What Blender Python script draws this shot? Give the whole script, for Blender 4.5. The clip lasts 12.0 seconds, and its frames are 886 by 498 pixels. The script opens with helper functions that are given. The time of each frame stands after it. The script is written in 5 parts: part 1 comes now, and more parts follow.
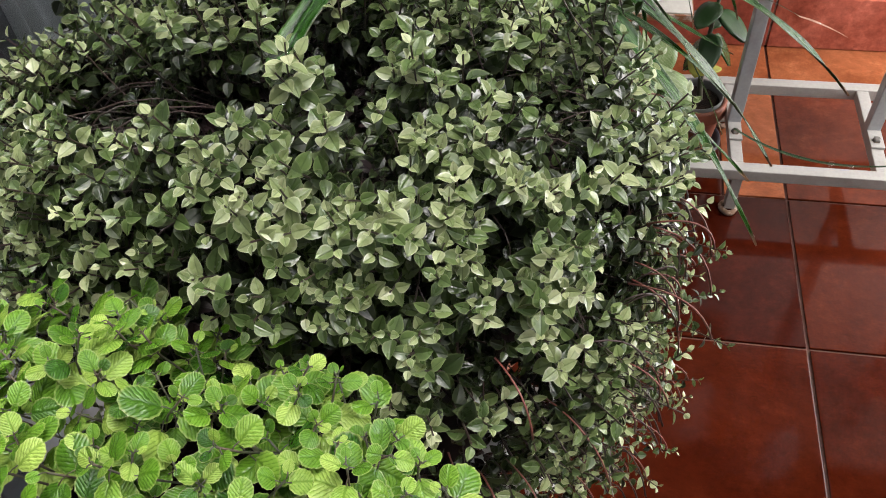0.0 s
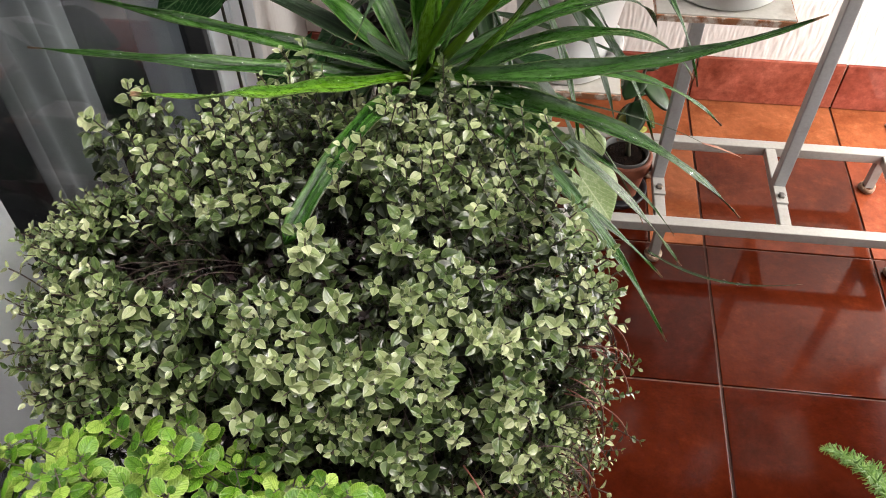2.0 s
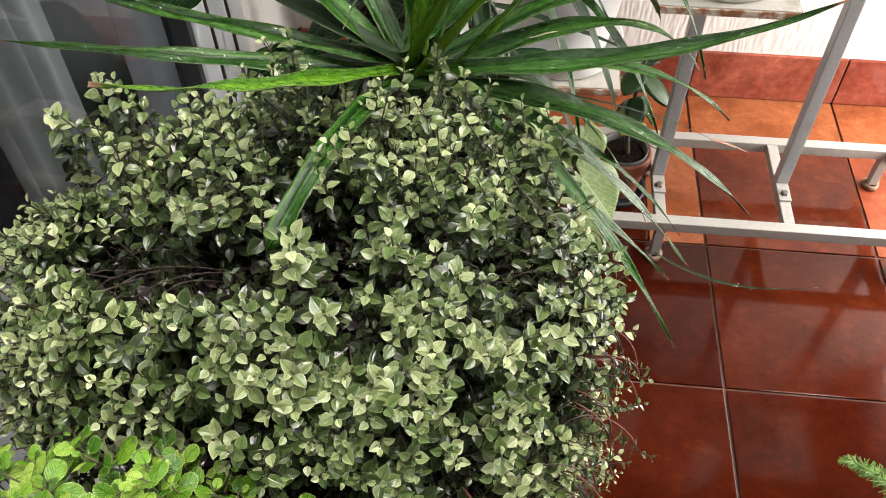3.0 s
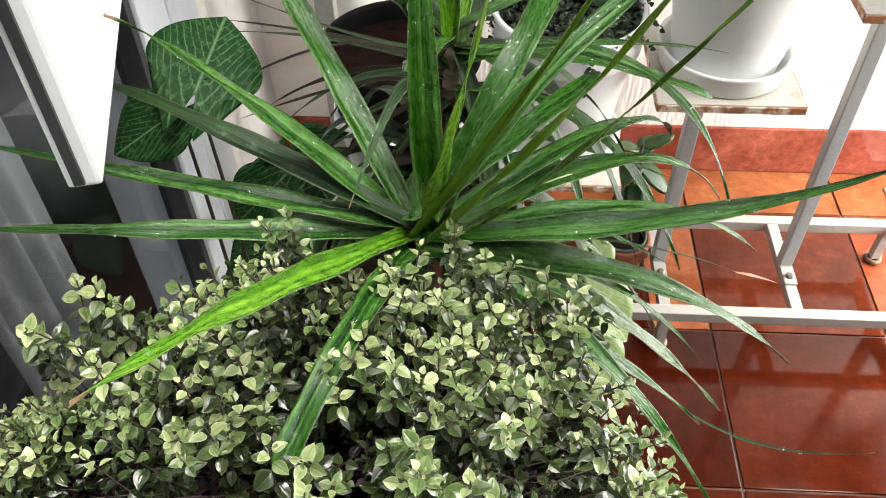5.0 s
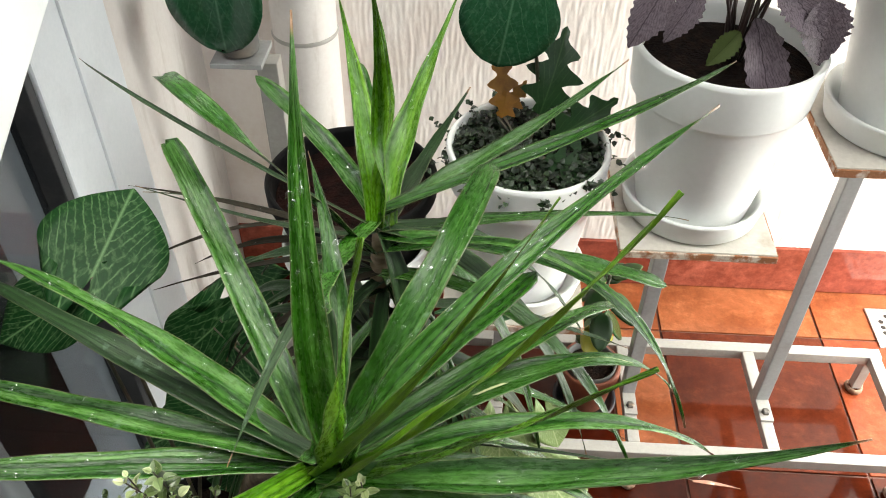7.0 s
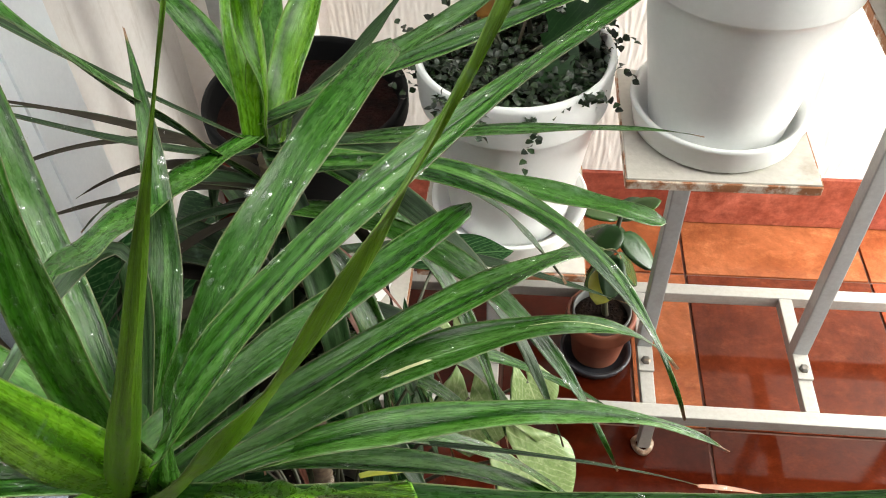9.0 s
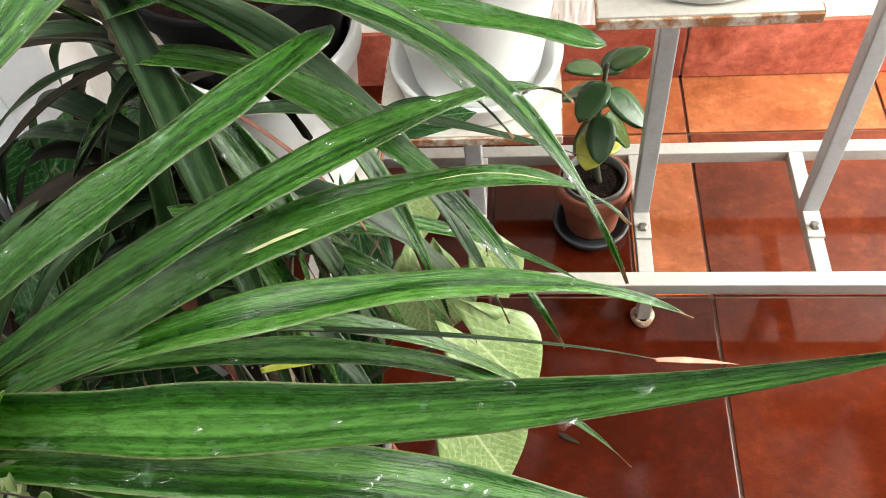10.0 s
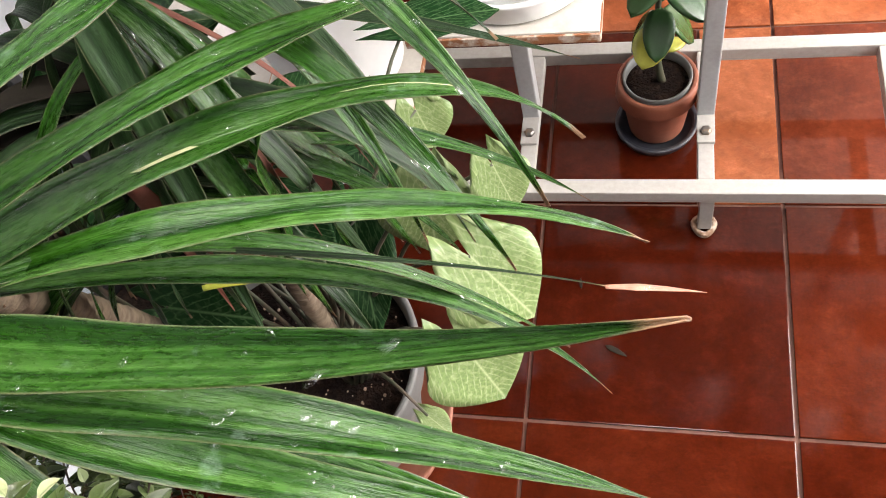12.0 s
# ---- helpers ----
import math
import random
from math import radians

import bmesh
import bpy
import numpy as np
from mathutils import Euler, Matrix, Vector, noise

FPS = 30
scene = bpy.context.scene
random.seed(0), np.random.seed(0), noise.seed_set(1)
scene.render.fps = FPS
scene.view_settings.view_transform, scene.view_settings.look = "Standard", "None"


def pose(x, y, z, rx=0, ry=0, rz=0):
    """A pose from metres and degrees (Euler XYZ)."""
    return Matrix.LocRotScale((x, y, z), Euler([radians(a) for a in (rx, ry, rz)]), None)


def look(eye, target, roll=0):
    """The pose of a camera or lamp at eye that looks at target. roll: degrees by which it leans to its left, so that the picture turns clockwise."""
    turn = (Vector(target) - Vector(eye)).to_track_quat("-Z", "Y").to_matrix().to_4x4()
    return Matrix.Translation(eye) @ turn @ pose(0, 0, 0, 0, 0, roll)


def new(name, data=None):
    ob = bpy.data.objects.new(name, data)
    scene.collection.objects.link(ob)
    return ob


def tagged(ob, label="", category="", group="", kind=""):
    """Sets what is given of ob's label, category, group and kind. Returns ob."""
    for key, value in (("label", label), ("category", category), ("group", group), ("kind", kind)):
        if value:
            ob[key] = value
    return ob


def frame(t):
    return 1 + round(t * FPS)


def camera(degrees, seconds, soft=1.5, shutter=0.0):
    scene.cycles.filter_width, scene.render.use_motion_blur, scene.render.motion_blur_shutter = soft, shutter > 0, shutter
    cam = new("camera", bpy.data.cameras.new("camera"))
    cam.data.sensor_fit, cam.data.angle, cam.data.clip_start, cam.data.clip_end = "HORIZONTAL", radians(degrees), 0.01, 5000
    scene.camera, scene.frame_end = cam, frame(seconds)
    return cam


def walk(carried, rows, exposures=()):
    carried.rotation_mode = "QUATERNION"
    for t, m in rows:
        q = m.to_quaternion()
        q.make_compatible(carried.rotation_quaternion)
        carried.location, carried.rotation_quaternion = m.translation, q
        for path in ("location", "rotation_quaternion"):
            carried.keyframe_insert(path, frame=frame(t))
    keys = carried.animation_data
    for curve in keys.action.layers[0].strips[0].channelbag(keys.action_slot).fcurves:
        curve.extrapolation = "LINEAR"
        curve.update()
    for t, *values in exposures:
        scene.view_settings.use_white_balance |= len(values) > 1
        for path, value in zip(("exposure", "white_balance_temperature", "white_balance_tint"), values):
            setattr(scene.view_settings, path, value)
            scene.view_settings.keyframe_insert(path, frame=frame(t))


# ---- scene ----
cam = camera(55.3, 12.0, 1.0)
PATH = [
    (0, (0.201, -0.077, 1.125), (-0.096, 1.213, -0.374), -4.9),
    (0.5, (0.188, -0.077, 1.201), (-0.063, 1.215, -0.305), -3.5),
    (1, (0.193, -0.099, 1.273), (-0.01, 1.193, -0.24), -2.2),
    (1.5, (0.193, -0.1, 1.296), (0.024, 1.196, -0.218), -1.1),
    (2, (0.185, -0.096, 1.298), (0.031, 1.201, -0.217), -0.5),
    (2.5, (0.18, -0.082, 1.279), (0.04, 1.217, -0.235), -0.3),
    (2.7, (0.18, -0.073, 1.268), (0.042, 1.224, -0.248), -0.3),
    (4.3, (0.166, -0.023, 1.265), (0.005, 1.28, -0.244), -1.5),
    (4.5, (0.157, 0.001, 1.272), (0.008, 1.314, -0.23), -1.7),
    (5, (0.141, 0.054, 1.291), (0.044, 1.425, -0.162), -1.1),
    (5.5, (0.159, 0.102, 1.303), (0.085, 1.518, -0.107), -0.6),
    (6, (0.173, 0.134, 1.308), (0.107, 1.585, -0.067), -0.4),
    (6.5, (0.18, 0.161, 1.314), (0.125, 1.636, -0.036), 0.0),
    (6.7, (0.184, 0.176, 1.322), (0.122, 1.648, -0.031), 0.1),
    (8.3, (0.21, 0.274, 1.258), (0.054, 1.737, -0.097), 1.4),
    (8.5, (0.223, 0.29, 1.235), (0.055, 1.73, -0.143), 0.4),
    (9, (0.258, 0.338, 1.183), (0.096, 1.701, -0.272), -2.4),
    (9.5, (0.281, 0.372, 1.134), (0.113, 1.615, -0.424), -5.6),
    (10, (0.319, 0.389, 1.097), (0.101, 1.542, -0.522), -9.1),
    (10.5, (0.37, 0.403, 1.074), (0.032, 1.452, -0.595), -14.7),
    (11, (0.388, 0.406, 1.065), (-0.022, 1.395, -0.625), -18.6),
    (11.5, (0.399, 0.412, 1.06), (-0.066, 1.345, -0.647), -21.9),
    (12, (0.405, 0.422, 1.064), (-0.075, 1.348, -0.642), -22.6),
]
walk(cam, [(t, look(eye, target, roll)) for t, eye, target, roll in PATH],
     exposures=((0.0, 1.25, 6550, 17), (2.7, 1.45, 6900, 15), (4.5, 1.9, 6800, 11), (5.2, 1.9, 6800, 11), (6.5, 1.85, 6800, 9), (8.5, 1.9, 6850, 7), (9.5, 1.75, 6850, 11), (10.0, 2.2, 6850, 9), (11.0, 2.15, 6800, 16), (12.0, 2.2, 6800, 18)))

# ---- sky, sun, exposure ----
scene.view_settings.exposure = 1.1
SUN_UP, SUN_ROUND = 68.0, 80.0
world = bpy.data.worlds.new("overcast_sky")
world.use_nodes = True
scene.world = world
wn = world.node_tree.nodes
sky = wn.new("ShaderNodeTexSky")
sky.sky_type, sky.sun_disc = "NISHITA", False
sky.sun_elevation, sky.sun_rotation = radians(SUN_UP), radians(SUN_ROUND)
sky.dust_density = 4.0
veil = wn.new("ShaderNodeHueSaturation")
veil.inputs["Saturation"].default_value = 0.4
world.node_tree.links.new(sky.outputs[0], veil.inputs["Color"])
world.node_tree.links.new(veil.outputs[0], wn["Background"].inputs[0])
wn["Background"].inputs[1].default_value = 0.15
sun = new("sun", bpy.data.lights.new("sun", "SUN"))
sun.data.energy, sun.data.angle, sun.data.color = 4.2, radians(60), (0.98, 1.0, 0.94)
a, b = radians(SUN_ROUND), radians(SUN_UP)
sun.matrix_basis = look((math.sin(a) * math.cos(b) * 8, math.cos(a) * math.cos(b) * 8, math.sin(b) * 8), (0, 0, 0))

# Added area lamp at an unseen low side opening, brightens back wall and tiles.
side_fill = new("side_fill_light", bpy.data.lights.new("side_fill_light", "AREA"))
side_fill.data.shape, side_fill.data.size, side_fill.data.size_y, side_fill.data.energy = "RECTANGLE", 0.7, 0.85, 9.5
side_fill.data.color = (0.96, 1.0, 0.97)
side_fill.matrix_basis = look((1.44, 1.17, 0.6), (0.4, 1.22, 0.5))


# ---- materials ----
def ramp_color(nodes, links, fac, stops):
    r = nodes.new("ShaderNodeValToRGB")
    while len(r.color_ramp.elements) < len(stops):
        r.color_ramp.elements.new(0.5)
    for e, (at, c) in zip(r.color_ramp.elements, stops):
        e.position, e.color = at, (*c, 1)
    links.new(fac, r.inputs[0])
    return r.outputs[0]


def mixed(nodes, links, fac, a, b, mode="MIX"):
    m = nodes.new("ShaderNodeMix")
    m.data_type, m.blend_type = "RGBA", mode
    for sock, v in ((m.inputs[0], fac), (m.inputs[6], a), (m.inputs[7], b)):
        if isinstance(v, (int, float)):
            sock.default_value = v
        elif isinstance(v, tuple):
            sock.default_value = (*v, 1)
        else:
            links.new(v, sock)
    return m.outputs[2]


def noise_tex(nodes, links, coord, scale, detail=4.0, stretch=(1, 1, 1), rough=0.6):
    mp = nodes.new("ShaderNodeMapping")
    mp.inputs["Scale"].default_value = stretch
    links.new(coord, mp.inputs[0])
    n = nodes.new("ShaderNodeTexNoise")
    n.inputs["Scale"].default_value, n.inputs["Detail"].default_value, n.inputs["Roughness"].default_value = scale, detail, rough
    links.new(mp.outputs[0], n.inputs["Vector"])
    return n.outputs[0]


def start_mat(name, rough=0.5, metal=0.0, spec=0.5):
    m = bpy.data.materials.new(name)
    m.use_nodes = True
    nt = m.node_tree
    p = nt.nodes["Principled BSDF"]
    p.inputs["Roughness"].default_value, p.inputs["Metallic"].default_value = rough, metal
    p.inputs["Specular IOR Level"].default_value = spec
    return m, nt.nodes, nt.links, p


def bumped(nodes, links, p, height, strength, distance=0.002):
    b = nodes.new("ShaderNodeBump")
    b.inputs["Strength"].default_value, b.inputs["Distance"].default_value = strength, distance
    links.new(height, b.inputs["Height"])
    links.new(b.outputs[0], p.inputs["Normal"])


def worn(name, base, dirt, rough=0.5, scale=18.0, fine=160.0, amount=(0.45, 0.75), bump=0.15, metal=0.0, stretch=(1, 1, 1), vary=0.0, distance=0.002, spec=0.5):
    """A painted, glazed or bare surface with stains at two scales."""
    m, n, l, p = start_mat(name, rough, metal, spec)
    co = n.new("ShaderNodeTexCoord").outputs["Object"]
    big = noise_tex(n, l, co, scale, 5.0, stretch)
    small = noise_tex(n, l, co, fine, 3.0)
    f = ramp_color(n, l, big, ((amount[0], (0, 0, 0)), (amount[1], (1, 1, 1))))
    c = mixed(n, l, f, base, dirt)
    c = mixed(n, l, 0.18, c, small, "OVERLAY")
    if vary:
        rnd = n.new("ShaderNodeObjectInfo").outputs["Random"]
        c = mixed(n, l, rnd, c, mixed(n, l, 1.0, c, (1 - vary, 1 - vary, 1 - vary), "MULTIPLY"))
    l.new(c, p.inputs["Base Color"])
    rr = n.new("ShaderNodeMapRange")
    rr.inputs["To Min"].default_value, rr.inputs["To Max"].default_value = max(rough - 0.12, 0.03), min(rough + 0.15, 1)
    l.new(big, rr.inputs["Value"])
    l.new(rr.outputs[0], p.inputs["Roughness"])
    if bump:
        bumped(n, l, p, small, bump, distance)
    return m


def plant_mat(name, dark, mid, light, rough=0.35, glow=0.15, scale=60.0, per_object=False, spec=0.5):
    """Leaf skin: tone differs from leaf to leaf, mottled, and a little light passes through."""
    m, n, l, p = start_mat(name, rough, 0.0, spec)
    if per_object:
        rnd = n.new("ShaderNodeObjectInfo").outputs["Random"]
    else:
        rnd = n.new("ShaderNodeNewGeometry").outputs["Random Per Island"]
    c = ramp_color(n, l, rnd, ((0.0, dark), (0.5, mid), (1.0, light)))
    co = n.new("ShaderNodeTexCoord").outputs["Object"]
    nz = noise_tex(n, l, co, scale, 4.0)
    c = mixed(n, l, 0.45, c, nz, "OVERLAY")
    l.new(c, p.inputs["Base Color"])
    bumped(n, l, p, noise_tex(n, l, co, scale * 3, 3.0), 0.5, 0.001)
    wet = n.new("ShaderNodeMapRange")
    wet.inputs["To Min"].default_value, wet.inputs["To Max"].default_value = rough + 0.16, max(rough - 0.12, 0.06)
    l.new(rnd, wet.inputs["Value"])
    l.new(wet.outputs[0], p.inputs["Roughness"])
    trans = n.new("ShaderNodeBsdfTranslucent")
    l.new(c, trans.inputs[0])
    mx = n.new("ShaderNodeMixShader")
    mx.inputs[0].default_value = glow
    l.new(p.outputs[0], mx.inputs[1])
    l.new(trans.outputs[0], mx.inputs[2])
    l.new(mx.outputs[0], n["Material Output"].inputs[0])
    return m


def quilted_mat(name, dark, mid, light):
    """Crinkled round leaf: puffed cells between sunken side veins, paler rim, wet gloss, its own tone for each leaf."""
    m, n, l, p = start_mat(name, 0.24)

    def calc(op, a, b=0.0):
        k = n.new("ShaderNodeMath")
        k.operation = op
        for s, v in zip(k.inputs, (a, b)):
            if isinstance(v, (int, float)):
                s.default_value = v
            else:
                l.new(v, s)
        return k.outputs[0]

    tone = calc("FRACT", calc("ADD", n.new("ShaderNodeObjectInfo").outputs["Random"], n.new("ShaderNodeNewGeometry").outputs["Random Per Island"]))
    c = ramp_color(n, l, tone, ((0.0, dark), (0.55, mid), (1.0, light)))
    uv = n.new("ShaderNodeTexCoord").outputs["UV"]
    sep = n.new("ShaderNodeSeparateXYZ")
    l.new(uv, sep.inputs[0])
    off = calc("ABSOLUTE", calc("SUBTRACT", sep.outputs[0], 0.5))
    wob = calc("MULTIPLY", noise_tex(n, l, uv, 9.0, 3.0), 0.12)
    along = calc("ADD", calc("SUBTRACT", sep.outputs[1], calc("MULTIPLY", off, 0.9)), wob)
    puff = calc("ABSOLUTE", calc("SINE", calc("MULTIPLY", along, 7 * math.pi)))
    puff = calc("MULTIPLY", calc("POWER", puff, 0.5), calc("MINIMUM", calc("MULTIPLY", off, 14.0), 1.0))
    cell = n.new("ShaderNodeTexVoronoi")
    cell.inputs["Scale"].default_value = 11.0
    l.new(uv, cell.inputs["Vector"])
    puff = calc("SUBTRACT", puff, calc("MULTIPLY", cell.outputs[0], 0.35))
    c = mixed(n, l, ramp_color(n, l, puff, ((0.05, (0, 0, 0)), (0.6, (1, 1, 1)))), mixed(n, l, 1.0, c, (0.6, 0.68, 0.5), "MULTIPLY"), c)
    up = calc("SUBTRACT", sep.outputs[1], 0.5)
    far = calc("SQRT", calc("ADD", calc("MULTIPLY", off, off), calc("MULTIPLY", up, up)))
    c = mixed(n, l, ramp_color(n, l, far, ((0.43, (0, 0, 0)), (0.5, (0.4, 0.4, 0.4)))), c, (0.45, 0.52, 0.16))
    c = mixed(n, l, 0.35, c, noise_tex(n, l, uv, 3.0, 4.0), "OVERLAY")
    l.new(c, p.inputs["Base Color"])
    bumped(n, l, p, puff, 0.5, 0.0009)
    trans = n.new("ShaderNodeBsdfTranslucent")
    l.new(c, trans.inputs[0])
    mx = n.new("ShaderNodeMixShader")
    mx.inputs[0].default_value = 0.15
    l.new(p.outputs[0], mx.inputs[1])
    l.new(trans.outputs[0], mx.inputs[2])
    l.new(mx.outputs[0], n["Material Output"].inputs[0])
    return m


def vine_mat(name, dark, mid, light, rim, rough=0.22, glow=0.12):
    """Small thick leaf: tone differs from leaf to leaf, pale margin, sunken midrib, wet patches."""
    m, n, l, p = start_mat(name, rough, 0.0, 0.55)
    rnd = n.new("ShaderNodeNewGeometry").outputs["Random Per Island"]
    uv = n.new("ShaderNodeTexCoord").outputs["UV"]
    obj = n.new("ShaderNodeTexCoord").outputs["Object"]
    sep = n.new("ShaderNodeSeparateXYZ")
    l.new(uv, sep.inputs[0])
    off = n.new("ShaderNodeMath")
    off.operation = "SUBTRACT"
    off.inputs[1].default_value = 0.5
    l.new(sep.outputs[0], off.inputs[0])
    away = n.new("ShaderNodeMath")
    away.operation = "ABSOLUTE"
    l.new(off.outputs[0], away.inputs[0])
    c = ramp_color(n, l, rnd, ((0.0, dark), (0.5, mid), (1.0, light)))
    c = mixed(n, l, 0.5, c, noise_tex(n, l, obj, 170.0, 4.0), "OVERLAY")
    c = mixed(n, l, ramp_color(n, l, away.outputs[0], ((0.36, (0, 0, 0)), (0.5, (0.6, 0.6, 0.6)))), c, rim)
    groove = ramp_color(n, l, away.outputs[0], ((0.0, (0, 0, 0)), (0.09, (1, 1, 1))))
    c = mixed(n, l, groove, mixed(n, l, 1.0, c, (0.7, 0.75, 0.68), "MULTIPLY"), c)
    l.new(c, p.inputs["Base Color"])
    bumped(n, l, p, mixed(n, l, 0.35, groove, noise_tex(n, l, obj, 420.0, 3.0)), 0.6, 0.0008)
    wet = n.new("ShaderNodeMapRange")
    wet.inputs["From Min"].default_value, wet.inputs["From Max"].default_value = 0.4, 0.62
    wet.inputs["To Min"].default_value, wet.inputs["To Max"].default_value = rough + 0.2, 0.07
    l.new(noise_tex(n, l, obj, 60.0, 3.0), wet.inputs["Value"])
    l.new(wet.outputs[0], p.inputs["Roughness"])
    trans = n.new("ShaderNodeBsdfTranslucent")
    l.new(c, trans.inputs[0])
    mx = n.new("ShaderNodeMixShader")
    mx.inputs[0].default_value = glow
    l.new(p.outputs[0], mx.inputs[1])
    l.new(trans.outputs[0], mx.inputs[2])
    l.new(mx.outputs[0], n["Material Output"].inputs[0])
    return m


def strap_mat(name, dark, mid, light, rough=0.3):
    """Long strap leaf: mottled skin, soft lengthwise bands with silvery sheen painted in, fine ribs, thin pale margin,
    dry tip.
    """
    m, n, l, p = start_mat(name, rough, 0.0, 0.34)
    uv = n.new("ShaderNodeTexCoord").outputs["UV"]
    obj = n.new("ShaderNodeTexCoord").outputs["Object"]
    rnd = n.new("ShaderNodeObjectInfo").outputs["Random"]
    far = n.new("ShaderNodeVectorMath")
    far.operation = "MULTIPLY_ADD"
    l.new(rnd, far.inputs[0])
    far.inputs[1].default_value = (37.0, 91.0, 0.0)
    l.new(uv, far.inputs[2])
    own = far.outputs[0]
    bands = noise_tex(n, l, own, 1.0, 1.0, (4.6, 0.4, 1), 0.5)
    ribs = noise_tex(n, l, own, 1.0, 2.0, (19, 0.9, 1), 0.6)
    mottle = noise_tex(n, l, own, 1.0, 4.0, (9, 30, 1), 0.7)
    blotch = noise_tex(n, l, obj, 30.0, 3.0, (1, 1, 1), 0.55)
    streak = mixed(n, l, 0.27, bands, ribs)
    c = ramp_color(n, l, streak, ((0.38, dark), (0.49, mid), (0.62, tuple(0.6 * a + 0.4 * b for a, b in zip(mid, light)))))
    # pale stripes that also put the leaf's silvery sheen into its colour
    pale = ramp_color(n, l, streak, ((0.5, (0, 0, 0)), (0.63, (0.8, 0.8, 0.8))))
    pale = mixed(n, l, 1.0, pale, ramp_color(n, l, blotch, ((0.38, (0.12, 0.12, 0.12)), (0.62, (1, 1, 1)))), "MULTIPLY")
    c = mixed(n, l, pale, c, light)
    c = mixed(n, l, 0.62, c, ramp_color(n, l, mottle, ((0.32, (0.22, 0.22, 0.22)), (0.7, (0.78, 0.78, 0.78)))), "OVERLAY")
    c = mixed(n, l, rnd, c, mixed(n, l, 1.0, c, (0.7, 0.76, 0.72), "MULTIPLY"))
    film = ramp_color(n, l, noise_tex(n, l, obj, 60.0, 5.0), ((0.62, (0, 0, 0)), (0.72, (0.3, 0.3, 0.3))))
    c = mixed(n, l, film, c, (0.24, 0.36, 0.27))
    sp = n.new("ShaderNodeSeparateXYZ")
    l.new(uv, sp.inputs[0])
    rim = ramp_color(n, l, sp.outputs[0], ((0.0, (0.6, 0.6, 0.6)), (0.035, (0, 0, 0)), (0.965, (0, 0, 0)), (1.0, (0.6, 0.6, 0.6))))
    c = mixed(n, l, rim, c, (0.20, 0.19, 0.11))
    wob = n.new("ShaderNodeMath")
    wob.operation = "MULTIPLY_ADD"
    wob.inputs[1].default_value = 0.03
    l.new(bands, wob.inputs[0])
    l.new(sp.outputs[1], wob.inputs[2])
    dry = ramp_color(n, l, wob.outputs[0], ((0.976, (0, 0, 0)), (0.994, (1, 1, 1))))
    c = mixed(n, l, dry, c, (0.33, 0.19, 0.11))
    l.new(c, p.inputs["Base Color"])
    bumped(n, l, p, mixed(n, l, 0.3, streak, mottle), 0.8, 0.003)
    rr = n.new("ShaderNodeMapRange")
    rr.inputs["To Min"].default_value, rr.inputs["To Max"].default_value = rough - 0.12, rough + 0.16
    l.new(mottle, rr.inputs["Value"])
    l.new(rr.outputs[0], p.inputs["Roughness"])
    trans = n.new("ShaderNodeBsdfTranslucent")
    l.new(c, trans.inputs[0])
    mx = n.new("ShaderNodeMixShader")
    mx.inputs[0].default_value = 0.12
    l.new(p.outputs[0], mx.inputs[1])
    l.new(trans.outputs[0], mx.inputs[2])
    l.new(mx.outputs[0], n["Material Output"].inputs[0])
    return m


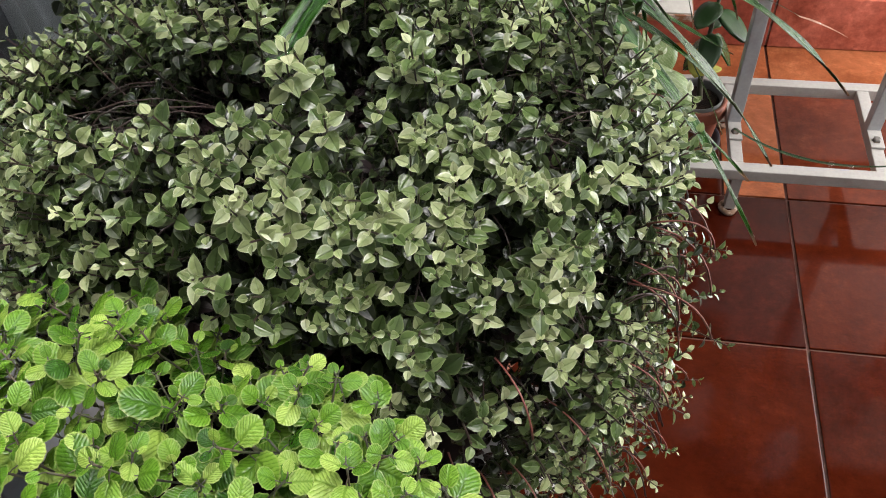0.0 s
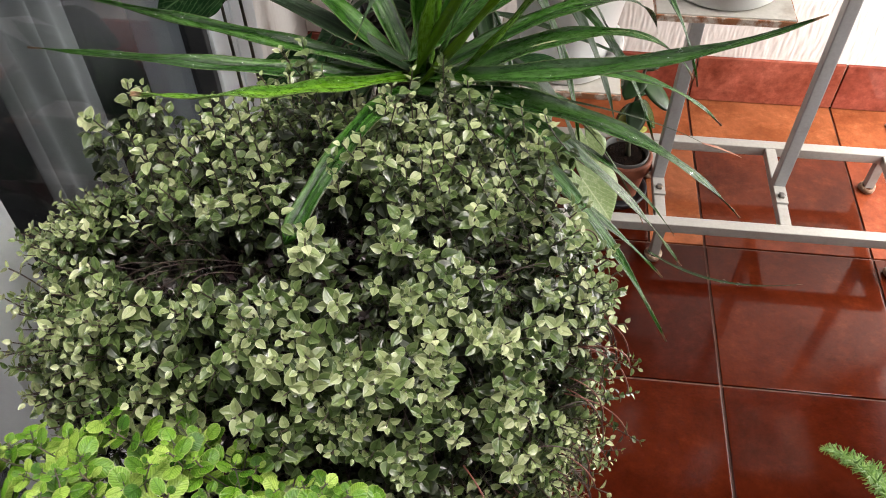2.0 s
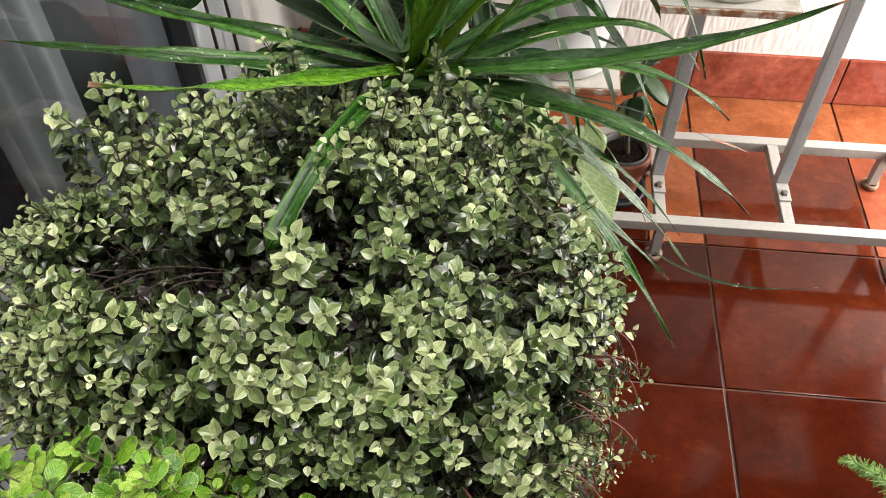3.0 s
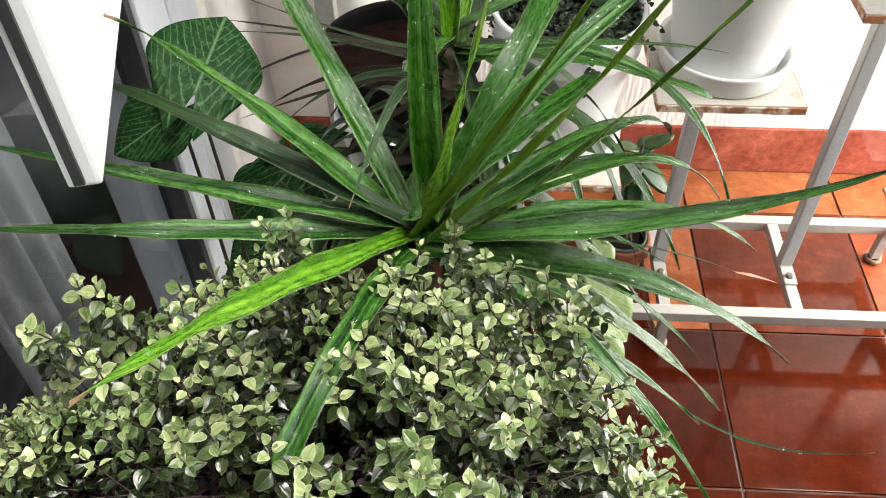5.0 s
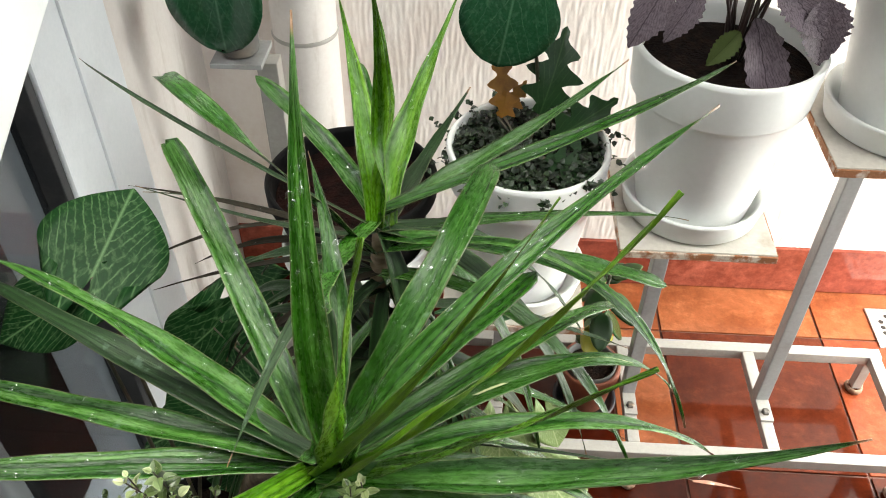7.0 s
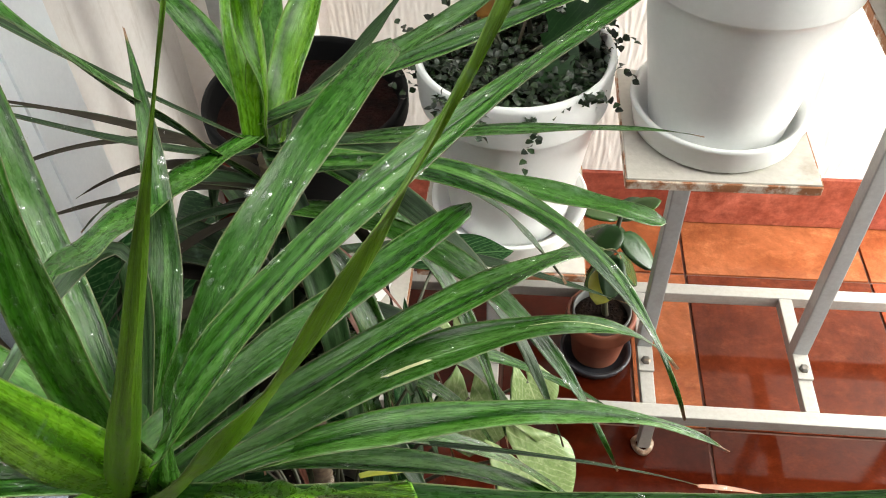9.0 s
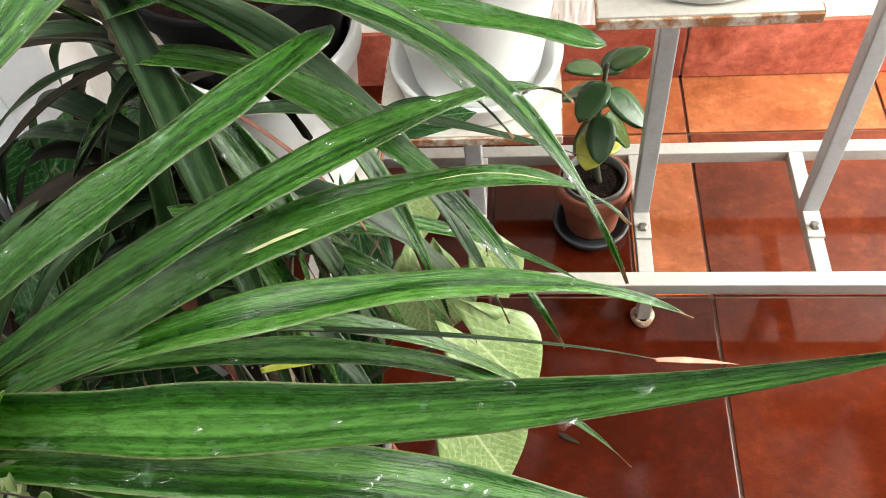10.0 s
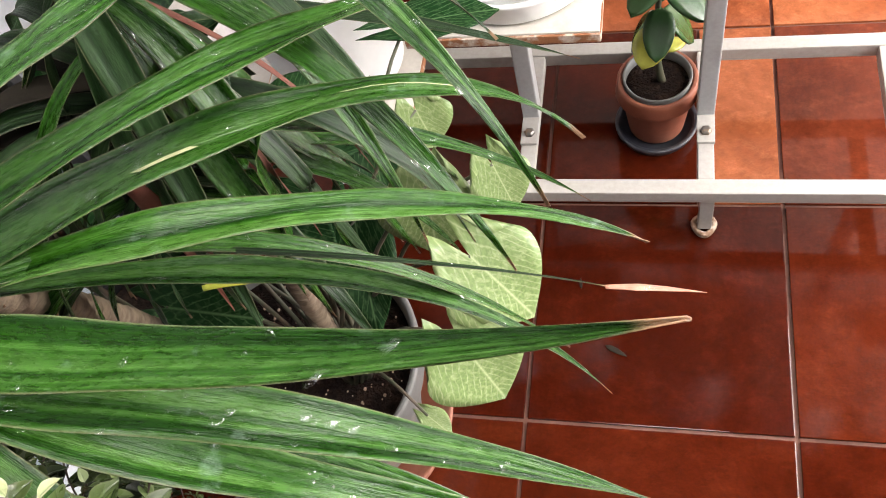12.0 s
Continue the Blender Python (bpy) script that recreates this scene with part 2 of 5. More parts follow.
def veined_mat(name, skin, vein, rough=0.3, count=7.0, reach=0.5, sharp=3.0, gloss=0.35):
    """Broad leaf with a pale midrib and side veins that fan out from it; UV runs across and along."""
    m, n, l, p = start_mat(name, rough, 0.0, gloss)
    uv = n.new("ShaderNodeTexCoord").outputs["UV"]
    sep = n.new("ShaderNodeSeparateXYZ")
    l.new(uv, sep.inputs[0])

    def calc(op, a, b=0.0):
        k = n.new("ShaderNodeMath")
        k.operation = op
        for s, v in zip(k.inputs, (a, b)):
            if isinstance(v, (int, float)):
                s.default_value = v
            else:
                l.new(v, s)
        return k.outputs[0]

    wob = calc("MULTIPLY", noise_tex(n, l, uv, 7.0, 3.0), 0.14)
    off = calc("ABSOLUTE", calc("SUBTRACT", sep.outputs[0], 0.5))
    along = calc("ADD", calc("SUBTRACT", sep.outputs[1], calc("MULTIPLY", off, 2.1)), wob)
    side = calc("ABSOLUTE", calc("SINE", calc("MULTIPLY", along, count * math.pi)))
    side = calc("SUBTRACT", 1.0, calc("MINIMUM", calc("MULTIPLY", side, sharp), 1.0))
    patchy = noise_tex(n, l, uv, 9.0, 4.0)
    side = calc("MULTIPLY", side, calc("MINIMUM", calc("MULTIPLY", calc("MAXIMUM", calc("SUBTRACT", patchy, 0.3), 0.0), 3.6), 1.0))
    rib = calc("SUBTRACT", 1.0, calc("MINIMUM", calc("MULTIPLY", off, 52.0), 1.0))
    net = ramp_color(n, l, noise_tex(n, l, uv, 16.0, 5.0), ((0.5, (0, 0, 0)), (0.66, (1, 1, 1))))
    f = calc("MAXIMUM", rib, calc("MULTIPLY", side, 0.75))
    f2 = n.new("ShaderNodeMath")
    f2.operation = "MULTIPLY"
    f2.inputs[1].default_value = reach
    l.new(net, f2.inputs[0])
    c = mixed(n, l, calc("MAXIMUM", f, f2.outputs[0]), skin, vein)
    c = mixed(n, l, 0.5, c, noise_tex(n, l, uv, 34.0, 4.0), "OVERLAY")
    l.new(c, p.inputs["Base Color"])
    bumped(n, l, p, f, -0.4, 0.002)
    trans = n.new("ShaderNodeBsdfTranslucent")
    l.new(c, trans.inputs[0])
    mx = n.new("ShaderNodeMixShader")
    mx.inputs[0].default_value = 0.15
    l.new(p.outputs[0], mx.inputs[1])
    l.new(trans.outputs[0], mx.inputs[2])
    l.new(mx.outputs[0], n["Material Output"].inputs[0])
    return m


def tile_mat(name, rust, brick, orange):
    m, n, l, p = start_mat(name, 0.22, 0.0, 0.2)
    rnd = n.new("ShaderNodeObjectInfo").outputs["Random"]
    obj = n.new("ShaderNodeTexCoord").outputs["Object"]
    c = ramp_color(n, l, rnd, ((0.0, rust), (0.6, brick), (1.0, orange)))
    cloud = noise_tex(n, l, obj, 7.0, 6.0, (1, 1, 1), 0.65)
    grain = noise_tex(n, l, obj, 55.0, 6.0, (1, 1, 1), 0.7)
    c = mixed(n, l, ramp_color(n, l, cloud, ((0.35, (0, 0, 0)), (0.7, (1, 1, 1)))), c, mixed(n, l, 1.0, c, (0.5, 0.4, 0.36), "MULTIPLY"))
    c = mixed(n, l, 0.75, c, grain, "OVERLAY")
    blot = noise_tex(n, l, obj, 20.0, 8.0, (1, 1.6, 1), 0.75)
    c = mixed(n, l, ramp_color(n, l, blot, ((0.5, (0, 0, 0)), (0.72, (0.55, 0.55, 0.55)))), c, mixed(n, l, 1.0, c, (1.9, 2.3, 2.4), "MULTIPLY"))
    l.new(c, p.inputs["Base Color"])
    rr = n.new("ShaderNodeMapRange")
    rr.inputs["To Min"].default_value, rr.inputs["To Max"].default_value = 0.04, 0.12
    l.new(cloud, rr.inputs["Value"])
    l.new(rr.outputs[0], p.inputs["Roughness"])
    bumped(n, l, p, grain, 0.08, 0.001)
    return m


M = {}
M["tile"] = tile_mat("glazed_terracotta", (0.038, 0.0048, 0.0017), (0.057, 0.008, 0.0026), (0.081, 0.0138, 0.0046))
# Warmer tile colours that also carry the brighter light near the back wall.
M["tile_orange_lit"] = tile_mat("orange_lit_terracotta", (0.25, 0.055, 0.022), (0.33, 0.10, 0.04), (0.42, 0.17, 0.075))
M["tile_mid_lit"] = tile_mat("red_lit_terracotta", (0.11, 0.021, 0.009), (0.14, 0.03, 0.012), (0.18, 0.042, 0.016))
M["skirt"] = tile_mat("glazed_skirting", (0.28, 0.065, 0.042), (0.36, 0.09, 0.06), (0.42, 0.12, 0.075))
M["grout"] = worn("sandy_grout", (0.13, 0.055, 0.038), (0.05, 0.02, 0.013), 0.85, 9)
M["stucco"] = worn("combed_white_stucco", (0.80, 0.74, 0.70), (0.66, 0.56, 0.5), 0.8, 5, 90, (0.5, 0.8), 0.3)
M["plaster"] = worn("stained_white_paint", (0.68, 0.645, 0.62), (0.46, 0.41, 0.37), 0.6, 9, 120, (0.55, 0.78), 0.1, 0.0, (3, 3, 0.5))
M["alu_white"] = worn("white_coated_aluminium", (0.70, 0.74, 0.78), (0.60, 0.63, 0.66), 0.35, 6, 200, (0.5, 0.8), 0.02)
# Grey for the unseen added walls and slab, kept dark to limit bounce.
M["slab"] = worn("unseen_wall_grey", (0.16, 0.155, 0.15), (0.11, 0.105, 0.1), 0.85, 4)
M["alu_sash"] = worn("white_coated_sash", (0.84, 0.87, 0.88), (0.76, 0.78, 0.80), 0.3, 6, 200, (0.5, 0.8), 0.02)
M["gasket"] = worn("black_rubber_gasket", (0.03, 0.032, 0.036), (0.06, 0.06, 0.06), 0.6, 20)
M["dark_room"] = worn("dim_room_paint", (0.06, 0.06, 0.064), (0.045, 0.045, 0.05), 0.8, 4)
M["curtain"] = worn("grey_sheer_cloth", (0.46, 0.46, 0.45), (0.36, 0.36, 0.355), 0.9, 14, 400, (0.4, 0.7), 0.2)
M["rack"] = worn("white_painted_steel", (0.34, 0.325, 0.30), (0.25, 0.215, 0.175), 0.38, 14, 150, (0.6, 0.8), 0.05)
M["rack_white"] = worn("white_painted_wire", (0.7, 0.69, 0.67), (0.5, 0.46, 0.4), 0.4, 20, 150, (0.6, 0.8), 0.05)
M["post"] = worn("grey_painted_steel", (0.36, 0.365, 0.365), (0.28, 0.27, 0.255), 0.4, 14, 150, (0.55, 0.8), 0.05)
M["plate"] = worn("chipped_white_steel_plate", (0.52, 0.49, 0.44), (0.26, 0.19, 0.13), 0.5, 12, 130, (0.55, 0.78), 0.12)
M["rust"] = worn("rusted_steel_edge", (0.30, 0.12, 0.05), (0.6, 0.52, 0.44), 0.8, 40, 200, (0.48, 0.6), 0.4)
M["bolt"] = worn("dull_zinc_bolt", (0.16, 0.15, 0.14), (0.3, 0.2, 0.12), 0.45, 60, 300, (0.5, 0.7), 0.1, 0.8)
M["white_pot"] = worn("white_plastic", (0.80, 0.81, 0.80), (0.7, 0.7, 0.66), 0.35, 7, 120, (0.6, 0.85), 0.03)
M["dark_pot"] = worn("dark_nursery_plastic", (0.005, 0.005, 0.0055), (0.010, 0.009, 0.0085), 0.65, 9, spec=0.12)
M["grey_pot"] = worn("weathered_grey_pot", (0.11, 0.11, 0.105), (0.26, 0.21, 0.16), 0.6, 9, 120, (0.5, 0.72), 0.15)
M["terracotta"] = worn("terracotta_clay", (0.20, 0.06, 0.032), (0.29, 0.12, 0.075), 0.55, 12, 120, (0.5, 0.75), 0.15)
M["black_saucer"] = worn("black_plastic", (0.02, 0.022, 0.03), (0.05, 0.05, 0.055), 0.35, 12)
M["soil"] = worn("damp_potting_soil", (0.008, 0.0045, 0.0035), (0.022, 0.012, 0.008), 0.95, 60, 220, (0.45, 0.65), 0.9, distance=0.01, spec=0.1)
M["bark"] = worn("brown_bark_mulch", (0.016, 0.0045, 0.0032), (0.004, 0.002, 0.0016), 0.9, 45, 200, (0.4, 0.65), 0.9, distance=0.01, spec=0.1)
M["perlite"] = worn("tan_perlite", (0.3, 0.2, 0.14), (0.5, 0.42, 0.34), 0.9, 80)
M["trunk"] = worn("ringed_tan_bark", (0.24, 0.18, 0.12), (0.11, 0.075, 0.05), 0.85, 45, 160, (0.4, 0.7), 0.5, 0.0, (1, 1, 4))
M["dry_leaf"] = worn("dry_red_brown_leaf", (0.13, 0.034, 0.02), (0.21, 0.09, 0.055), 0.7, 30, 150, (0.45, 0.7), 0.4, 0.0, (1, 1, 0.3))
M["twig"] = worn("dark_stem_skin", (0.05, 0.055, 0.03), (0.09, 0.05, 0.035), 0.6, 40)
M["runner"] = worn("reddish_runner", (0.16, 0.045, 0.035), (0.10, 0.05, 0.03), 0.5, 40)
M["vine_stem"] = worn("purple_brown_vine_stem", (0.035, 0.016, 0.015), (0.05, 0.04, 0.025), 0.5, 40)
# Lower leaves: age and the shade between shoots both put into this dark tone.
M["vine_old_shade"] = vine_mat("mature_shaded_vine_leaf", (0.008, 0.014, 0.004), (0.023, 0.038, 0.012), (0.06, 0.088, 0.028), (0.092, 0.115, 0.05))
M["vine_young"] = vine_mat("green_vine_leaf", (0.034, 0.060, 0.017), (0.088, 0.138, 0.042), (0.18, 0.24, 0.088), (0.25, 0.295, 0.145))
M["vine_pale"] = vine_mat("pale_vine_tip_leaf", (0.155, 0.205, 0.078), (0.29, 0.345, 0.155), (0.46, 0.495, 0.285), (0.51, 0.525, 0.36), 0.26, 0.18)
# Purple flush, darkened further to paint in the shade inside the mound.
M["vine_purple_shade"] = vine_mat("purple_flushed_shaded_leaf", (0.008, 0.005, 0.006), (0.02, 0.012, 0.013), (0.045, 0.028, 0.03), (0.05, 0.035, 0.035), 0.3, 0.05)
M["lime"] = quilted_mat("lime_crinkled_leaf", (0.028, 0.10, 0.008), (0.13, 0.29, 0.022), (0.36, 0.50, 0.10))
M["strap"] = strap_mat("dark_strap_leaf", (0.005, 0.032, 0.002), (0.018, 0.085, 0.004), (0.085, 0.20, 0.040), 0.26)
M["strap_bright"] = strap_mat("bright_strap_leaf", (0.026, 0.092, 0.003), (0.074, 0.215, 0.005), (0.18, 0.37, 0.022), 0.26)
M["strap_dull"] = strap_mat("dull_old_strap_leaf", (0.006, 0.022, 0.005), (0.015, 0.046, 0.011), (0.05, 0.10, 0.038), 0.4)
M["olive"] = strap_mat("olive_folded_leaf", (0.036, 0.10, 0.003), (0.09, 0.21, 0.006), (0.165, 0.32, 0.018))
M["scar"] = worn("dry_leaf_scar", (0.52, 0.55, 0.3), (0.4, 0.45, 0.22), 0.8, 60)
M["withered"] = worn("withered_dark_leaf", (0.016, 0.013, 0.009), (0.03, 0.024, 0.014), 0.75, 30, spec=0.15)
M["tip_dry"] = worn("dry_pinkish_leaf_tip", (0.34, 0.14, 0.09), (0.42, 0.24, 0.17), 0.8, 60)
M["arrow_dark"] = veined_mat("dark_arrowhead_leaf", (0.005, 0.034, 0.007), (0.11, 0.20, 0.085), 0.5, 7.0, 0.3, 2.3, 0.12)
M["arrow_pale"] = veined_mat("pale_variegated_arrowhead_leaf", (0.155, 0.225, 0.078), (0.38, 0.43, 0.24), 0.38, 8.0, 0.5, 2.0)
M["glossy_leaf"] = veined_mat("glossy_deep_green_leaf", (0.018, 0.085, 0.036), (0.07, 0.18, 0.10), 0.12, 4.0, 0.45, 5.0, 0.6)
M["coleus"] = veined_mat("purple_crinkled_leaf", (0.17, 0.135, 0.16), (0.025, 0.014, 0.021), 0.55, 9.0, 0.6, 1.8)
M["coleus_green"] = veined_mat("olive_crinkled_leaf", (0.16, 0.22, 0.07), (0.08, 0.1, 0.03), 0.5, 8.0, 0.2)
M["lobed"] = veined_mat("dull_lobed_leaf", (0.012, 0.045, 0.012), (0.04, 0.09, 0.03), 0.32, 5.0, 0.1)
M["yellow_leaf"] = worn("withered_amber_leaf", (0.30, 0.13, 0.012), (0.11, 0.035, 0.008), 0.5, 30)
M["yellow_green"] = worn("yellowing_leaf", (0.45, 0.46, 0.05), (0.25, 0.36, 0.05), 0.45, 30)
M["jade"] = plant_mat("thick_jade_leaf", (0.014, 0.05, 0.012), (0.022, 0.07, 0.016), (0.04, 0.10, 0.02), 0.25, 0.05, 40, True)
M["jade_yellow"] = plant_mat("yellowed_jade_leaf", (0.2, 0.25, 0.03), (0.3, 0.32, 0.04), (0.36, 0.36, 0.06), 0.35, 0.08, 40, True)
M["succulent"] = plant_mat("tiny_grey_green_leaf", (0.004, 0.010, 0.004), (0.010, 0.024, 0.008), (0.034, 0.062, 0.026), 0.3, 0.08, 140)
M["fern"] = plant_mat("feathery_light_green_leaf", (0.05, 0.13, 0.015), (0.10, 0.22, 0.03), (0.18, 0.32, 0.06), 0.45, 0.2, 120)
M["drain"] = worn("brushed_drain_steel", (0.55, 0.53, 0.5), (0.35, 0.3, 0.26), 0.35, 30, 200, (0.5, 0.75), 0.1, 0.7)
M["hole"] = worn("painted_drain_hole", (0.02, 0.018, 0.016), (0.04, 0.03, 0.025), 0.9, 40)
M["rope"] = worn("rusty_foot_ring", (0.20, 0.11, 0.065), (0.42, 0.34, 0.27), 0.7, 60, 200, (0.45, 0.6), 0.4)
gl, gn, gk, gp = start_mat("dark_window_glass", 0.03)
gp.inputs["Transmission Weight"].default_value, gp.inputs["IOR"].default_value = 1.0, 1.45
gp.inputs["Base Color"].default_value = (0.62, 0.66, 0.70, 1)
M["glass"] = gl
wl, wn2, wk, wp = start_mat("water_drop", 0.06)
clear, shine, wet = wn2.new("ShaderNodeBsdfTransparent"), wn2.new("ShaderNodeBsdfGlossy"), wn2.new("ShaderNodeMixShader")
shine.inputs["Roughness"].default_value, wet.inputs[0].default_value = 0.2, 0.09
wk.new(clear.outputs[0], wet.inputs[1])
wk.new(shine.outputs[0], wet.inputs[2])
wk.new(wet.outputs[0], wn2["Material Output"].inputs[0])
M["water"] = wl


# ---- building blocks ----
def link_mesh(name, bm, material, parent=None, label="", smooth=False, kind=""):
    me = bpy.data.meshes.new(name)
    bm.normal_update()
    bm.to_mesh(me)
    bm.free()
    for m in material if isinstance(material, (list, tuple)) else [material]:
        me.materials.append(m)
    if smooth:
        me.polygons.foreach_set("use_smooth", [True] * len(me.polygons))
    ob = new(name, me)
    ob.parent = parent
    return tagged(ob, label, "", "", kind)


def part(name, bm, material, parent, label="", smooth=False, kind=""):
    return link_mesh(name, bm, material, parent, label, smooth, kind)


def thing(name, label, category, group="", kind=""):
    return tagged(new(name), label, category, group, kind)


def box(x0, y0, z0, x1, y1, z1, bevel=0.0, bm=None):
    bm = bm or bmesh.new()
    m = Matrix.LocRotScale(((x0 + x1) / 2, (y0 + y1) / 2, (z0 + z1) / 2), None, (abs(x1 - x0), abs(y1 - y0), abs(z1 - z0)))
    made = bmesh.ops.create_cube(bm, size=1.0, matrix=m)
    if bevel:
        edges = {e for v in made["verts"] for e in v.link_edges}
        bmesh.ops.bevel(bm, geom=list(edges), offset=bevel, segments=2, affect="EDGES", profile=0.6)
    return bm


def lathe(profile, steps=48, at=(0, 0, 0), bm=None):
    """Turns (radius, height) pairs round the z axis."""
    bm = bm or bmesh.new()
    rings = []
    for r, z in profile:
        if r < 1e-5:
            rings.append([bm.verts.new((at[0], at[1], at[2] + z))] * steps)
        else:
            rings.append([bm.verts.new((at[0] + r * math.cos(2 * math.pi * k / steps), at[1] + r * math.sin(2 * math.pi * k / steps), at[2] + z)) for k in range(steps)])
    for lo, hi in zip(rings, rings[1:]):
        for k in range(steps):
            q = [lo[k], lo[(k + 1) % steps], hi[(k + 1) % steps], hi[k]]
            q = [v for n, v in enumerate(q) if v not in q[:n]]
            if len(q) > 2:
                bm.faces.new(q)
    return bm


def tube(points, radii, steps=8, bm=None):
    """A round stem along points, with a radius for each."""
    bm = bm or bmesh.new()
    points = [Vector(p) for p in points]
    rings = []
    for k, p in enumerate(points):
        t = (points[min(k + 1, len(points) - 1)] - points[max(k - 1, 0)]).normalized()
        side = t.cross(Vector((0.31, 0.17, 0.93))).normalized()
        up = side.cross(t)
        r = radii[k] if isinstance(radii, (list, tuple)) else radii
        rings.append([bm.verts.new(p + r * (math.cos(2 * math.pi * n / steps) * side + math.sin(2 * math.pi * n / steps) * up)) for n in range(steps)])
    for lo, hi in zip(rings, rings[1:]):
        for n in range(steps):
            bm.faces.new((lo[n], lo[(n + 1) % steps], hi[(n + 1) % steps], hi[n]))
    bm.faces.new(rings[-1])
    bm.faces.new(rings[0][::-1])
    return bm


def arc(a, m, b, n=10):
    """n + 1 points of a smooth bow from a through m to b."""
    a, m, b = Vector(a), Vector(m), Vector(b)
    c = 2 * m - 0.5 * (a + b)
    return [(1 - u) ** 2 * a + 2 * u * (1 - u) * c + u * u * b for u in (k / n for k in range(n + 1))]


class Heap:
    """Gathers many small surfaces into one mesh."""

    def __init__(self):
        self.verts, self.faces, self.slots, self.uvs = [], [], [], []

    def add(self, shape, m, slot=0):
        verts, faces, uvs = shape
        base = len(self.verts)
        self.verts += [m @ v for v in verts]
        self.faces += [tuple(base + i for i in f) for f in faces]
        self.slots += [slot] * len(faces)
        self.uvs += uvs

    def link(self, name, materials, parent=None, label="", kind=""):
        me = self.mesh(name, materials)
        ob = new(name, me)
        ob.parent = parent
        return tagged(ob, label, "", "", kind)

    def mesh(self, name, materials):
        me = bpy.data.meshes.new(name)
        me.from_pydata([tuple(v) for v in self.verts], [], self.faces)
        for m in materials:
            me.materials.append(m)
        me.polygons.foreach_set("material_index", self.slots)
        me.polygons.foreach_set("use_smooth", [True] * len(self.faces))
        layer = me.uv_layers.new(name="UVMap")
        spread = np.array([self.uvs[i] for f in self.faces for i in f], dtype=np.float32).ravel()
        layer.data.foreach_set("uv", spread)
        me.update()
        return me


def blade(length, width, outline, rows=5, fold=0.25, bend=0.3, cols=2):
    """A leaf along +y with its upper side to +z. outline(u) is the half width, 0 to 1; fold lifts the edges; bend lets the tip sink."""
    verts, faces, uvs = [], [], []
    for k in range(rows + 1):
        u = k / rows
        h = max(outline(u), 0.02) * width / 2
        for c in range(cols + 1):
            s = 2 * c / cols - 1
            verts.append(Vector((s * h, length * u, abs(s) * h * fold - bend * length * u * u)))
            uvs.append((0.5 + s * 0.5 * max(outline(u), 0.02), u))
    for k in range(rows):
        for c in range(cols):
            i = k * (cols + 1) + c
            faces.append((i, i + 1, i + cols + 2, i + cols + 1))
    return verts, faces, uvs


def ovate(u):
    return math.sin(math.pi * min(u, 1) ** 0.75) ** 0.8 if 0 < u < 1 else 0.0


def round_leaf(radius, scallops=11, dome=0.2, seed=0):
    """A round, scalloped leaf with a puckered blade, stalk end at the origin, along +y."""
    rng = random.Random(seed)
    n = scallops * 3
    verts, faces, uvs = [Vector((0, radius, 0.25 * radius * dome))], [], [(0.5, 0.5)]
    for ring, f in ((1, 0.36), (2, 0.7), (3, 1.0)):
        for k in range(n):
            a = 2 * math.pi * k / n
            r = radius * f * (1 + (0.032 * math.cos(scallops * a) if ring == 3 else 0))
            pucker = 0.045 * radius * math.cos(5 * a + ring * 1.9 + seed) * (1 if ring < 3 else 0.5)
            z = -dome * radius * f * f + pucker + rng.uniform(-0.02, 0.02) * radius
            verts.append(Vector((r * math.sin(a), radius - r * math.cos(a) * 1.05, z)))
            uvs.append((0.5 + 0.5 * f * math.sin(a), 0.5 - 0.5 * f * math.cos(a)))
    for k in range(n):
        j = (k + 1) % n
        faces.append((0, 1 + k, 1 + j))
        for ring in (0, 1):
            o = 1 + ring * n
            faces.append((o + k, o + n + k, o + n + j, o + j))
    return verts, faces, uvs


def facing(at, along, up, roll=0.0, size=1.0):
    """A pose whose +y runs along and whose +z leans towards up."""
    y = Vector(along).normalized()
    z = Vector(up) - Vector(up).dot(y) * y
    if z.length < 1e-4:
        z = y.orthogonal()
    z.normalize()
    x = y.cross(z)
    m = Matrix((x, y, z)).transposed().to_4x4()
    return Matrix.Translation(at) @ m @ pose(0, 0, 0, 0, roll, 0) @ Matrix.Diagonal((size, size, size, 1))


# ---- the setting: floor ----
TILE, X0, Y0 = 0.33, 0.58, 0.75
floor = link_mesh("floor", box(-0.33, -1.1, -0.1, 1.47, 1.553, -0.004), M["grout"])
tagged(floor, "glossy red-brown square clay floor tiles with sandy joints", "floor", "", "structure")
pavers = []
tile_shapes = {}
for i in range(-3, 3):
    for j in range(-8, 4):
        x0, x1 = max(X0 + i * TILE, -0.33), min(X0 + (i + 1) * TILE, 1.47)
        y0, y1 = max(Y0 + j * TILE, -1.1), min(Y0 + (j + 1) * TILE, 1.553)
        if x1 - x0 > 0.02 and y1 - y0 > 0.02:
            # Added cut under the cross bar: the shaded part keeps the dark tone.
            cuts = (x0, 0.468, x1) if (i, j) == (-1, 1) else (x0, x1)
            for a0, a1 in zip(cuts, cuts[1:]):
                pavers.append((a0 + 0.0025, y0 + 0.0025, a1 - 0.0025, y1 - 0.0025))

# ---- walls ----
back = link_mesh("wall_back", box(-0.6, 1.553, 0, 1.47, 1.72, 1.3), M["stucco"])
tagged(back, "white stucco wall combed into rough vertical ridges", "wall", "", "structure")
